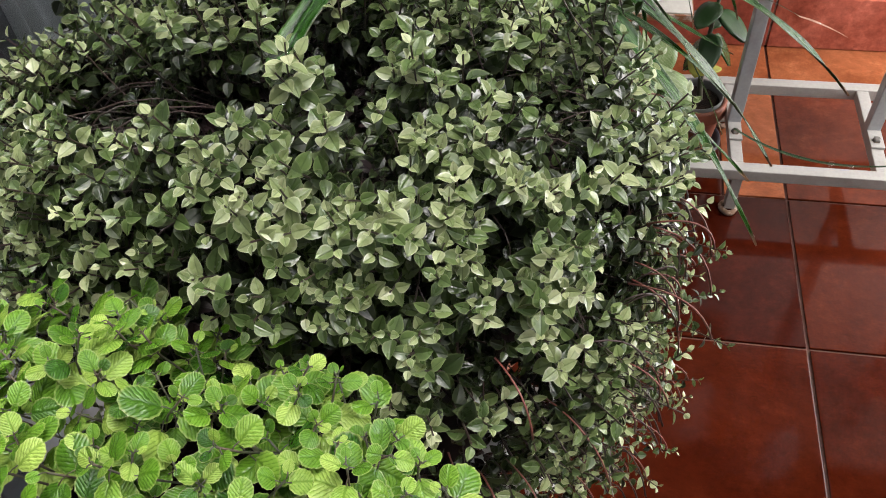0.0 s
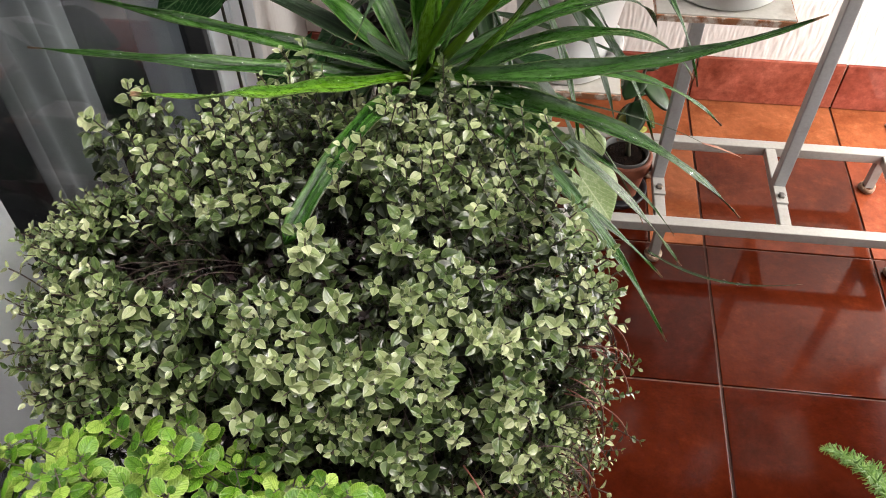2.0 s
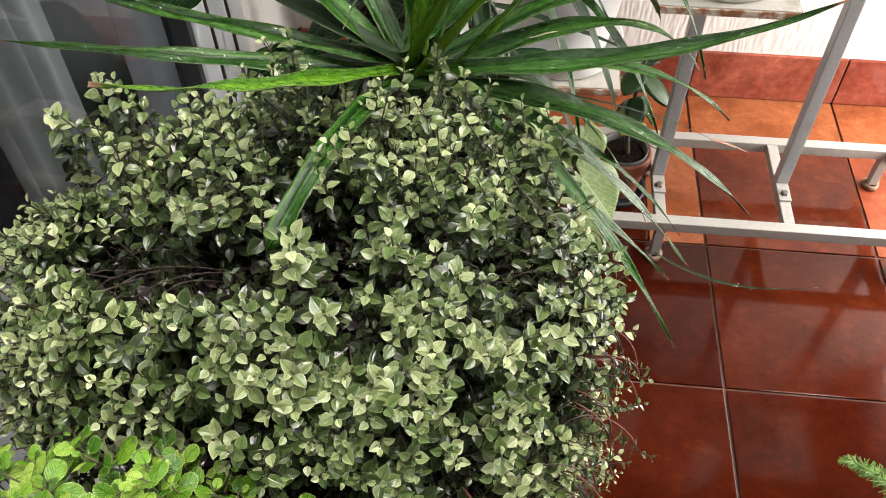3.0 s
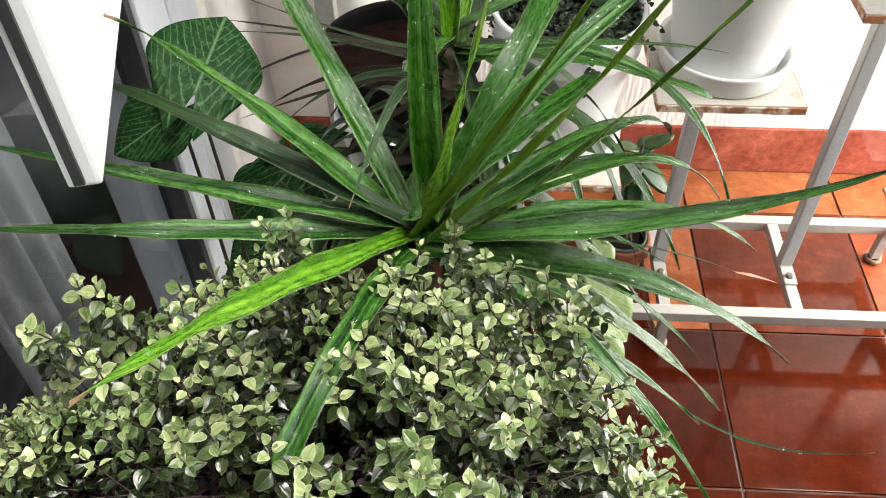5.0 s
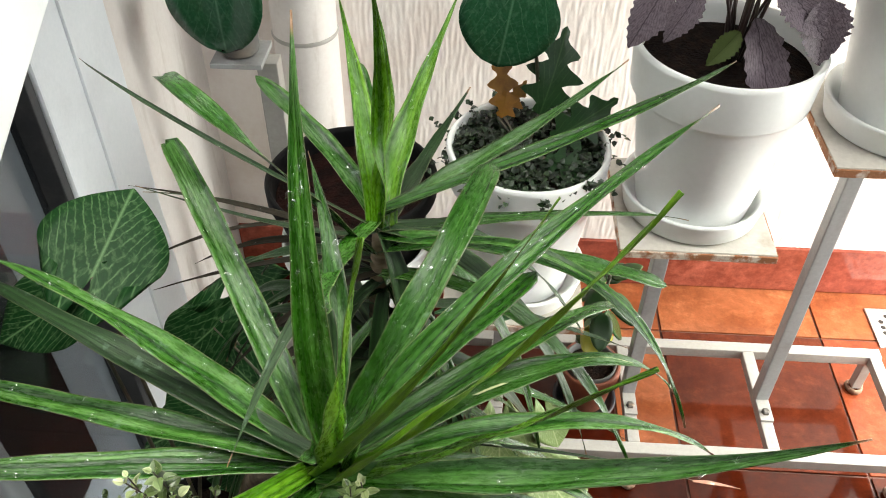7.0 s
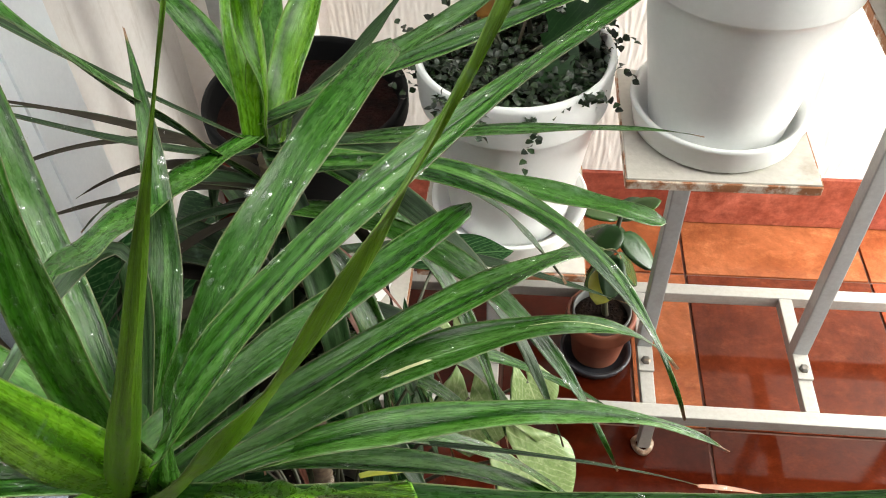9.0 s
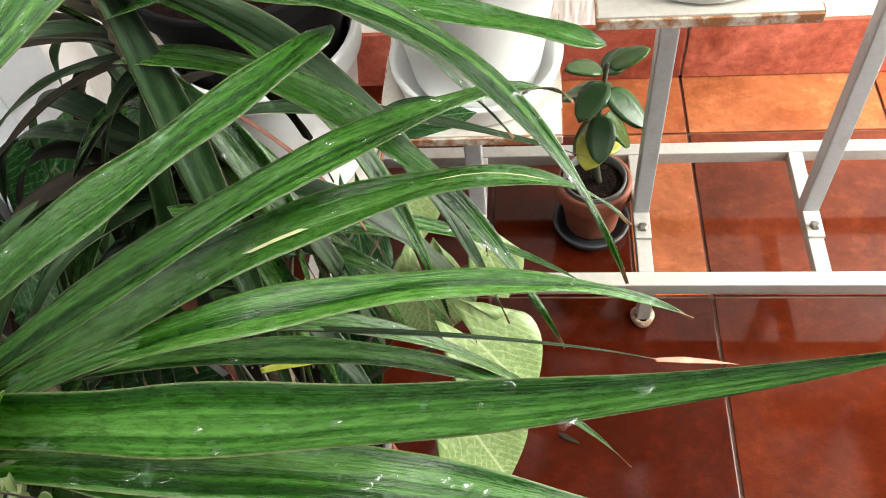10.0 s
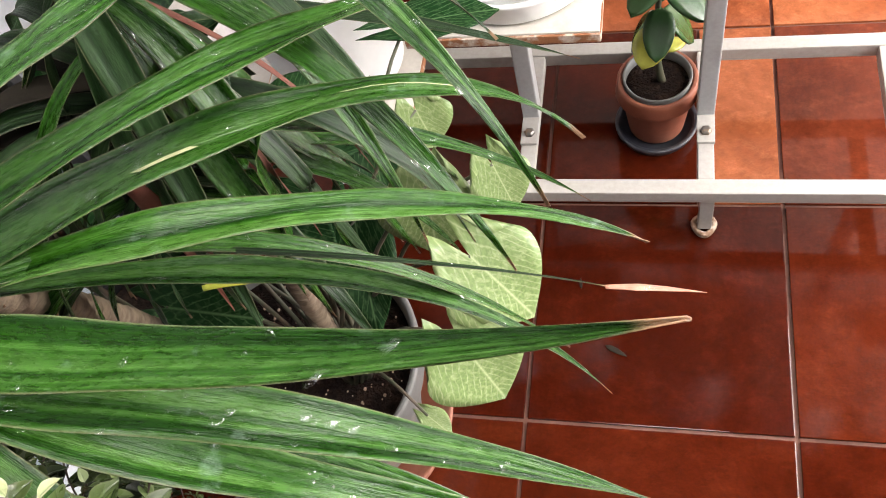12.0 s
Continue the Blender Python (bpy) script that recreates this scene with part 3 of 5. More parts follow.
# Unseen upper wall: dark for the floor's reflections, opening added for rear light.
for x0, z0, x1, z1 in ((-0.6, 1.3, 1.47, 1.5), (0.1, 1.5, 1.47, 2.9), (-0.6, 1.5, -0.42, 2.9), (-0.42, 2.5, 0.1, 2.9)):
    part("upper_band", box(x0, 1.553, z0, x1, 1.72, z1), M["slab"], back, "unseen grey upper wall round an opening added for light")
cols, rows, wall_v, wall_f = 780, 210, [], []
for k in range(rows + 1):
    z = 0.123 + 1.173 * k / rows
    for c in range(cols + 1):
        x = -0.06 + 1.62 * c / cols
        sway = 0.006 * noise.noise(Vector((x * 9, 2, z * 14)))
        comb = noise.noise(Vector(((x + sway) * 185, 0, z * 22)))
        pit = noise.noise(Vector(((x + sway) * 110, 7, z * 40)))
        depth = 0.0008 + 0.0006 * min(max(comb * 2.0, -0.8), 0.7) + 0.0005 * max(pit, -0.4)
        wall_v.append((x, 1.5528 - max(depth, 0.0003), z))
for k in range(rows):
    for c in range(cols):
        i = k * (cols + 1) + c
        wall_f.append((i, i + 1, i + cols + 2, i + cols + 1))
me = bpy.data.meshes.new("combed_relief")
me.from_pydata(wall_v, [], wall_f)
me.materials.append(M["stucco"])
me.polygons.foreach_set("use_smooth", [True] * len(me.polygons))
relief = new("combed_relief", me)
relief.parent = back
tagged(relief, "rough vertical ridges of the combed stucco", "", "", "stuff")
skirt = new("baseboard")
tagged(skirt, "row of glazed red clay skirting tiles", "baseboard", "", "structure")
for k in range(-3, 3):
    x0 = max(X0 + k * TILE, -0.33)
    part("skirting_tile", box(x0 + 0.002, 1.545, 0.002, min(X0 + (k + 1) * TILE, 1.35) - 0.002, 1.556, 0.122, 0.002), M["skirt"], skirt)

left = thing("wall_left", "stained white painted wall beside the glass door", "wall", "", "structure")
part("far_pier", box(-0.47, 1.2, 0, -0.33, 1.553, 2.9), M["plaster"], left)
part("near_pier", box(-0.47, -1.25, 0, -0.33, -0.9, 2.9), M["plaster"], left)
part("lintel", box(-0.47, -0.9, 2.15, -0.33, 1.2, 2.9), M["plaster"], left)
# Unseen wall behind the camera, added dark so little light bounces back.
near = link_mesh("wall_front", box(-0.6, -1.25, 0, 1.47, -1.1, 2.9), M["slab"])
tagged(near, "plain grey wall, unseen, added to close the near side", "wall", "", "structure")
# Unseen right side, added: shades the front floor, lets light in above and low.
para = thing("wall_right", "unseen white parapet with openings, added to shape the light", "wall", "", "structure")
part("parapet", box(1.35, -1.1, 0, 1.47, 0.8, 1.4), M["plaster"], para)
part("pier", box(1.35, -1.1, 1.4, 1.47, -0.95, 2.9), M["plaster"], para)
part("upper_wall", box(1.35, 0.8, 1.05, 1.47, 1.553, 2.9), M["slab"], para, "unseen grey upper wall, added to darken floor reflections")
part("sill", box(1.35, 0.8, 0, 1.47, 1.553, 0.12), M["plaster"], para)
# Unseen overhead slab, added so that light falls mainly on the plants.
unseen_roof = bmesh.new()
for x0, y0, x1, y1 in ((-0.6, -1.25, -0.3, 1.72), (-0.3, -1.25, 0.7, -0.5), (-0.3, 0.8, 0.7, 1.72), (0.7, -1.25, 1.47, 1.72)):
    box(x0, y0, 2.6, x1, y1, 2.72, 0, unseen_roof)
unseen_roof = link_mesh("ceiling", unseen_roof, M["slab"])
tagged(unseen_roof, "unseen grey slab, added with an opening that shapes the light", "ceiling", "", "structure")

# ---- glass door in the left wall, dim room and curtain behind it ----
door = thing("door_1", "white aluminium glass door with dark panes and black gasket", "door", "", "structure")
part("far_jamb", box(-0.45, 0.993, 0, -0.312, 1.2, 2.15, 0.004), M["alu_white"], door)
part("jamb_rib", box(-0.312, 1.082, 0, -0.3075, 1.09, 2.15, 0.001), M["alu_white"], door)
part("gasket", box(-0.36, 0.977, 0.0, -0.318, 0.993, 2.15, 0.002), M["gasket"], door)
part("near_jamb", box(-0.45, -0.9, 0, -0.312, -0.8, 2.15, 0.004), M["alu_white"], door)
part("top_rail", box(-0.45, -0.8, 2.07, -0.312, 0.977, 2.15, 0.004), M["alu_white"], door)
part("bottom_rail", box(-0.45, -0.8, 0, -0.312, 0.977, 0.06, 0.004), M["alu_white"], door)
part("sliding_stile", box(-0.342, 0.27, 0.06, -0.25, 0.365, 2.07, 0.006), M["alu_white"], door)
for y0, y1 in ((-0.8, 0.27), (0.27, 0.977)):
    pane = part("pane", box(-0.352, y0, 0.06, -0.346, y1, 2.07), M["glass"], door)
    pane.visible_shadow = False
room = thing("dim_room", "unlit room with grey walls behind the glass", "room", "", "structure")
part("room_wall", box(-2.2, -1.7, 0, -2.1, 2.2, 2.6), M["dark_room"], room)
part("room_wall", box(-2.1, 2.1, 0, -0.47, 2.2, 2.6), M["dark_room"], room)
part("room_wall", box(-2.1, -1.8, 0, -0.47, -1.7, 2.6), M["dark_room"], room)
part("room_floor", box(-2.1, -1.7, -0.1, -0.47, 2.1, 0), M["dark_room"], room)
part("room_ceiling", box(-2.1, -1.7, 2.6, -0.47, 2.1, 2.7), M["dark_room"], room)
bm = bmesh.new()
cols = []
for k in range(121):
    y = 0.62 + 0.18 * k / 120
    dx = 0.008 * math.sin(k * 0.21) + 0.009 * math.sin(k * 0.115 + 1)
    cols.append((bm.verts.new((-0.43 + dx * 1.3, y, 0.03)), bm.verts.new((-0.43 + dx, y, 2.1))))
for p, q in zip(cols, cols[1:]):
    bm.faces.new((p[0], q[0], q[1], p[1]))
curtain = link_mesh("curtain", bm, M["curtain"], None, "", True)
md = curtain.modifiers.new("cloth", "SOLIDIFY")
md.thickness = 0.003
tagged(curtain, "light grey sheer curtain hanging in soft vertical folds", "curtain")

# ---- open window sash ----
sash = thing("window_sash", "white aluminium casement sash standing open", "window")
SA, SB = Vector((-0.0795, 0.405, 0)), Vector((-0.292, 1.2, 0))
sd = (SB - SA).normalized()
sash.matrix_basis = Matrix.Translation((SA.x, SA.y, 0.964)) @ Matrix.Rotation(math.atan2(sd.y, sd.x), 4, "Z")
W = (SB - SA).length
part("stile", box(0, 0, 0, 0.06, 0.02, 1.1, 0.003), M["alu_sash"], sash)
part("stile", box(W - 0.06, 0, 0, W, 0.02, 1.1, 0.003), M["alu_sash"], sash)
part("rail", box(0.06, 0, 0, W - 0.06, 0.02, 0.06, 0.003), M["alu_sash"], sash)
part("rail", box(0.06, 0, 1.04, W - 0.06, 0.02, 1.1, 0.003), M["alu_sash"], sash)
part("panel", box(0.06, 0.004, 0.06, W - 0.06, 0.016, 1.04), M["alu_sash"], sash, "flat white infill panel")
part("seal", box(-0.003, 0.009, 0.004, 0.0, 0.015, 1.096), M["gasket"], sash, "dark rubber seal strip")
part("latch", box(-0.012, 0.012, 0.12, 0.004, 0.03, 0.17, 0.004), M["bolt"], sash, "dull metal latch")

# ---- rain pipe in the corner ----
pipe = thing("drain_pipe", "white plastic rain pipe with a tied cord", "pipe")
part("shaft", lathe([(0.055, 0.0), (0.055, 2.9)], 40, (-0.12, 1.494, 0)), M["plaster"], pipe, "", True)
part("cord", lathe([(0.0555, 0.0), (0.0575, 0.004), (0.0555, 0.008)], 40, (-0.12, 1.494, 0.615)), M["rack"], pipe, "thin white cord", True)

# ---- floor drain ----
dr = thing("floor_drain", "square steel floor drain with round holes", "drain")
part("plate", box(1.025, 1.39, 0.0, 1.135, 1.5, 0.004, 0.001), M["drain"], dr)
for i in range(5):
    for j in range(5):
        if (i, j) not in ((0, 0), (0, 4), (4, 0), (4, 4)):
            # each opening is a dark disc on the plate, its inner shade painted
            part("hole", lathe([(0.0055, 0.0), (0, 0.0003)], 10, (1.048 + i * 0.016, 1.413 + j * 0.016, 0.0042)), M["hole"], dr)


# ---- stepped plant rack ----
BAR = 0.0225
RX0, RX1, RY0, RY1, RZ0, RZ1 = -0.012, 0.955, 1.0305, 1.2915, 0.0845, 0.107
rack = thing("plant_rack", "white steel stepped plant rack with small square plates", "plant rack")
part("front_bar", box(RX0, RY0, RZ0, RX1, RY0 + BAR, RZ1, 0.002), M["rack"], rack)
part("back_bar", box(RX0, RY1 - BAR, RZ0, RX1, RY1, RZ1, 0.002), M["rack"], rack)
PZ = (0.257, 0.405, 0.563, 0.71, 0.865)
posts = [(0.0 + 0.2355 * k, PZ[k], 0.009 + 0.2365 * k) for k in range(5)]
for px, pz, cx in posts:
    part("cross_bar", box(px - 0.0105, RY0 + BAR, RZ0 + 0.002, px + 0.0105, RY1 - BAR, RZ1 - 0.001, 0.002), M["rack"], rack)
    tab = part("bolt_tab", box(px - 0.0115, 1.1085, RZ1 - 0.001, px + 0.0115, 1.154, RZ1 + 0.004, 0.001), M["rack"], rack)
    part("bolt", lathe([(0.0075, 0), (0.0075, 0.004), (0.005, 0.006), (0, 0.006)], 6, (px, 1.126, RZ1 + 0.004)), M["bolt"], tab, "dull metal bolt head")
    part("post", box(px - 0.0115, 1.1535, RZ1 - 0.002, px + 0.0115, 1.177, pz - 0.012, 0.002), M["post"], rack)
    part("bracket", box(px + 0.02, 1.145, pz - 0.028, px + 0.046, 1.172, pz - 0.012, 0.002), M["post"], rack)
    plate = part("plate", box(cx - 0.103, 1.036, pz - 0.012, cx + 0.103, 1.24, pz, 0.001), M["plate"], rack, "chipped white plate with rusty rim")
    for ex in (cx - 0.1045, cx + 0.103):
        part("side_rim", box(ex, 1.0365, pz - 0.012, ex + 0.0015, 1.238, pz - 0.001), M["rust"], plate, "rusted side edge")
    part("rim", box(cx - 0.104, 1.033, pz - 0.013, cx + 0.104, 1.0365, pz - 0.002, 0.001), M["rust"], plate, "rusted front edge")
for fx, fy in ((0.474, RY0 + 0.0115), (0.474, RY1 - 0.0115), (0.003, RY0 + 0.0115), (0.938, RY0 + 0.0115), (0.938, RY1 - 0.0115)):
    leg = part("foot_stub", box(fx - 0.009, fy - 0.009, 0.012, fx + 0.009, fy + 0.009, RZ0, 0.001), M["rack"], rack)
    bm = bmesh.new()
    for k in range(20):
        a = 2 * math.pi * k / 20
        for n in range(8):
            b = 2 * math.pi * n / 8
            r = (0.0135 + 0.0012 * math.sin(3 * a)) + 0.0042 * math.cos(b)
            bm.verts.new((fx + r * math.cos(a), fy + r * math.sin(a), 0.0065 + 0.006 * math.sin(b)))
    bm.verts.ensure_lookup_table()
    for k in range(20):
        for n in range(8):
            bm.faces.new([bm.verts[(k + p) % 20 * 8 + (n + q) % 8] for p, q in ((0, 0), (1, 0), (1, 1), (0, 1))])
    part("foot_ring", bm, M["rope"], leg, "worn rusty ring", True)


# ---- pots ----
def pot(name, label, at, foot, rim, height, lip, material, soil, fill=0.025, category="flower pot", saucer=None):
    ob = thing(name, label, category)
    ob.matrix_basis = Matrix.Translation(at)
    base = 0.0
    if saucer:
        sr, sh, sm, slabel = saucer
        part("saucer", lathe([(0, 0.001), (sr * 0.9, 0.001), (sr * 0.93, 0.004), (sr * 0.985, sh - 0.006), (sr, sh - 0.003), (sr, sh), (sr - 0.003, sh + 0.001), (sr - 0.008, sh - 0.002), (sr * 0.86, 0.008), (0, 0.008)], 64), sm, ob, slabel, True)
        base = 0.009
    at_lip = foot + (rim - foot) * (1 - lip / height)
    prof = [(0, base), (foot - 0.004, base), (foot, base + 0.004), (at_lip - 0.002, height - lip), (at_lip + 0.006, height - lip + 0.004), (rim, height - 0.004), (rim - 0.002, height), (rim - 0.006, height), (rim - 0.009, height - 0.005), (at_lip - 0.006, height - lip), (foot, base + 0.01), (0, base + 0.01)]
    crisp = [prof[0]]
    for (r0, z0), (r1, z1) in zip(prof, prof[1:]):
        crisp += [(r0 + (r1 - r0) * f, z0 + (z1 - z0) * f) for f in (0.04, 0.96)]
    body = part("body", lathe(crisp + [prof[-1]], 64), material, ob, "", True)
    sr = rim - 0.012
    part("soil", lathe([(sr, height - fill), (sr * 0.7, height - fill + 0.008), (sr * 0.35, height - fill + 0.004), (0, height - fill + 0.01)], 40), soil, ob, "dark damp soil", True)
    return ob


pot("white_pot", "large white plastic pot in a white saucer on the rack", (0.484, 1.138, 0.564), 0.077, 0.1155, 0.254, 0.068, M["white_pot"], M["soil"], 0.03, saucer=(0.1, 0.037, M["white_pot"], ""))
pot("white_pot", "white plastic pot in a saucer on the higher plate", (0.72, 1.138, 0.711), 0.077, 0.1155, 0.254, 0.068, M["white_pot"], M["soil"], 0.03, saucer=(0.1, 0.037, M["white_pot"], ""))
pot("white_bowl_pot", "white plastic pot full of tiny succulents on the rack", (0.252, 1.138, 0.406), 0.074, 0.1115, 0.25, 0.06, M["white_pot"], M["soil"], 0.02, saucer=(0.1, 0.034, M["white_pot"], ""))
pot("white_pot", "plain white plastic pot that carries a dark pot", (0.008, 1.137, 0.258), 0.08, 0.112, 0.225, 0.03, M["white_pot"], M["soil"], 0.035)
pot("dark_pot", "dark plastic pot with brown bark soil on a white pot", (0.007, 1.137, 0.456), 0.092, 0.122, 0.134, 0.03, M["dark_pot"], M["bark"], 0.03)
pot("small_clay_pot", "small terracotta pot in a black saucer on the floor", (0.407, 1.217, 0.0), 0.04, 0.056, 0.115, 0.03, M["terracotta"], M["soil"], 0.012, saucer=(0.06, 0.018, M["black_saucer"], "black plastic saucer"))
gp1 = pot("grey_pot", "weathered grey pot in a clay saucer on the floor", (0.01, 0.735, 0.0), 0.105, 0.148, 0.215, 0.05, M["grey_pot"], M["soil"], 0.03, saucer=(0.15, 0.03, M["terracotta"], "terracotta saucer"))
bits = bmesh.new()
rng = random.Random(12)
for k in range(170):
    a, r = rng.uniform(0, 2 * math.pi), 0.13 * math.sqrt(rng.random())
    bmesh.ops.create_icosphere(bits, subdivisions=1, radius=rng.uniform(0.0007, 0.0022), matrix=Matrix.Translation((r * math.cos(a), r * math.sin(a), 0.193 + rng.uniform(0, 0.004))) @ Matrix.Diagonal((1, 1.2, 0.8, 1)))
part("perlite", bits, M["perlite"], gp1, "pale perlite grains", False, "stuff")
pot("vine_pot", "dark plastic pot hidden under trailing foliage", (0.05, 0.32, 0.42), 0.09, 0.13, 0.23, 0.03, M["dark_pot"], M["soil"])
pot("lime_pot", "dark plastic pot hidden under lime foliage", (0.02, 0.06, 0.53), 0.07, 0.1, 0.17, 0.03, M["dark_pot"], M["soil"])


UP = Vector((0, 0, 1))


def stand(x, y, z, r):
    ob = thing("wire_stand", "white painted steel wire plant stand", "plant stand", "wire stands")
    part("ring", tube([(x + r * math.cos(k * math.pi / 16), y + r * math.sin(k * math.pi / 16), z - 0.006) for k in range(33)], 0.005), M["rack_white"], ob, "", True)
    part("disc", lathe([(0, z - 0.008), (r - 0.004, z - 0.008), (r - 0.004, z - 0.001), (0, z - 0.001)], 40, (x, y, 0)), M["rack_white"], ob)
    for k in range(4):
        a = math.pi / 4 + k * math.pi / 2
        c, s = math.cos(a), math.sin(a)
        for n in (-1, 1):
            b = a + n * 0.42
            mid = Vector((x + (r + 0.026) * math.cos(b), y + (r + 0.026) * math.sin(b), z - 0.035))
            side = Vector((math.cos(b) * 0.8 - n * math.sin(b) * 0.6, math.sin(b) * 0.8 + n * math.cos(b) * 0.6, 0))
            part("scroll", tube([mid + (0.028 - 0.0012 * q) * (math.cos(q * 0.42) * side + math.sin(q * 0.42) * UP) for q in range(19)], 0.004, 6), M["rack_white"], ob, "", True)
        part("leg", tube([(x + r * c, y + r * s, z - 0.006), (x + (r + 0.035) * c, y + (r + 0.035) * s, z * 0.75), (x + r * c, y + r * s, z * 0.4), (x + (r + 0.05) * c, y + (r + 0.05) * s, 0.005)], 0.006), M["rack_white"], ob, "", True)


stand(0.05, 0.32, 0.42, 0.11)
stand(0.02, 0.06, 0.53, 0.09)


# ---- dracaenas ----
def strap_leaf(base, mid, tip, width, blunt=False, dry=True, keel=0.35, roll=0.0, n=30, cols=10, wet=0, scar=False, seed=0):
    """A long strap leaf that bows from its base through mid to its tip."""
    fine = arc(base, mid, tip, 80)
    run = [0.0]
    for p, q in zip(fine, fine[1:]):
        run.append(run[-1] + (q - p).length)
    pts = []
    for k in range(n + 1):
        want, i = run[-1] * k / n, 0
        while i < len(run) - 2 and run[i + 1] < want:
            i += 1
        pts.append(fine[i].lerp(fine[i + 1], (want - run[i]) / max(run[i + 1] - run[i], 1e-9)))
    rng = random.Random(seed)
    verts, faces, uvs = [], [], []
    ph = rng.uniform(0, 6)
    for k, p in enumerate(pts):
        u = k / n
        t = (pts[min(k + 1, n)] - pts[max(k - 1, 0)]).normalized()
        up = Vector((0, 0, 1)) - t.z * t
        if up.length < 0.25:
            out = (Vector(tip) - Vector(base))
            out.z = 0
            up = -out + out.dot(t) * t + 0.3 * up
        up.normalize()
        side = t.cross(up).normalized()
        ang = radians(roll) * (0.3 + 0.7 * u) + 0.06 * math.sin(4 * u + ph)
        s2 = math.cos(ang) * side + math.sin(ang) * up
        u2 = math.cos(ang) * up - math.sin(ang) * side
        grow = 0.55 + 0.45 * min(u / 0.3, 1) ** 0.8
        fade = 1.0 - 0.25 * max(u - 0.4, 0) if blunt else max(1 - max((u - 0.32) / 0.68, 0) ** 1.25, 0.02)
        if not dry:
            fade *= 1 - 0.5 * u * u
        if blunt and u > 0.9:
            fade *= math.sqrt(1 - 0.985 * ((u - 0.9) / 0.1) ** 2)
        h = 0.92 * width / 2 * grow * fade * (1 + 0.025 * math.sin(17 * u + ph))
        for c in range(cols + 1):
            s = 2 * c / cols - 1
            lift = (abs(s) ** 1.5) * h * keel * (1 - 0.7 * u) + 0.0012 * min(width / 0.024, 1) ** 2 * math.sin(23 * u + 2 * s + ph) + 0.036 * h * math.cos(2.5 * math.pi * s + ph * 0.2) * min(4 * u, 1)
            verts.append(p + s * h * s2 + lift * u2)
            uvs.append((c / cols, u * 0.94 if blunt or not dry else u))
    for k in range(n):
        for c in range(cols):
            i = k * (cols + 1) + c
            faces.append((i, i + 1, i + cols + 2, i + cols + 1))
    return verts, faces, uvs


def drops_on(shape, count, rng, lo=0.15, hi=0.8):
    """Places and normals for water drops on the upper side of a leaf."""
    verts, faces, _ = shape
    out = []
    for _ in range(count):
        f = faces[int(len(faces) * rng.uniform(lo, hi))]
        a, b, c, d = (verts[i] for i in f)
        p, q = rng.random(), rng.random()
        at = (a * (1 - p) + b * p) * (1 - q) + (d * (1 - p) + c * p) * q
        nn = (b - a).cross(d - a)
        out.append((at, (nn if nn.z > 0 else -nn).normalized()))
    return out


def bead():
    verts, faces = [Vector((0, 0, 0.55))], []
    for r, z in ((0.6, 0.42), (0.95, 0.12), (1.0, -0.1)):
        verts += [Vector((r * math.cos(k * math.pi / 4), r * math.sin(k * math.pi / 4), z)) for k in range(8)]
    for k in range(8):
        j = (k + 1) % 8
        faces.append((0, 1 + k, 1 + j))
        for o in (1, 9):
            faces.append((o + k, o + 8 + k, o + 8 + j, o + j))
    return verts, faces, [(0, 0)] * len(verts)


BEAD = bead()


def dracaena(name, label, trunk, trunk_r, leaves, seed):
    ob = thing(name, label, "dracaena")
    pts = arc(*trunk, 160)
    rad = [trunk_r * (1.0 - 0.22 * k / 160) * (1 + 0.09 * (k % 3) + 0.05 * math.sin(k * 1.7)) for k in range(161)]
    part("trunk", tube(pts, rad, 14), M["trunk"], ob, "tan stem ringed with leaf scars", True)
    rng = random.Random(seed)
    water = Heap()
    for k, (base, mid, tip, width, kind, opts) in enumerate(leaves):
        shape = strap_leaf(base, mid, tip, width, seed=seed * 100 + k, **opts)
        h = Heap()
        h.add(shape, Matrix())
        lf = h.link("leaf", [M[kind]], ob)
        md = lf.modifiers.new("body", "SOLIDIFY")
        md.thickness, md.offset = 0.0003, -1
        count = opts.get("wet", 0) or rng.choice((5, 9, 16, 30))
        for at, nn in drops_on(shape, count if kind in ("strap", "strap_bright") else 2, rng):
            r = 0.0007 + 0.0021 * rng.random() ** 2
            water.add(BEAD, facing(at, nn.orthogonal(), nn) @ Matrix.Diagonal((r, r * rng.uniform(0.9, 1.6), r * 0.5, 1)))
        if opts.get("scar"):
            v = shape[0]

            def across(i, s):
                k = int(s * 2.5)
                return v[i * 11 + k].lerp(v[i * 11 + k + 1], s * 2.5 - k) + Vector((0, 0, 0.0006))

            for i0, i1, s0, s1 in ((11, 14, 2.3, 2.6), (19, 25, 1.7, 1.82)):
                rows = [(across(i, s0), across(i, s1)) for i in range(i0, i1)]
                rows = [(rows[0][0].lerp(rows[1][0], -0.35),) * 2] + [(p, q) for p, q in rows] + [(rows[-1][1].lerp(rows[-2][1], -0.35),) * 2]
                bm = bmesh.new()
                vs = [(bm.verts.new(p), bm.verts.new(q + Vector((0, 0, 0.00005)))) for p, q in rows]
                for (p, q), (p2, q2) in zip(vs, vs[1:]):
                    bm.faces.new((p, q, q2, p2))
                part("scar", bm, M["scar"], lf, "dry cream scratch")
            for i, s in ((9, 2.2), (11, 2.1)):
                at = across(i, s)
                water.add(BEAD, facing(at, (0, 1, 0), (0, 0, 1)) @ Matrix.Diagonal((0.0032, 0.0042, 0.0015, 1)))
    water.link("water_film", [M["water"]], ob, "clear water drops on the leaves", "stuff")
    return ob


H1, H2 = Vector((0.089, 0.515, 0.824)), Vector((0.108, 0.725, 0.855))
S, B, D = "strap", "strap_bright", "strap_dull"
L1 = []
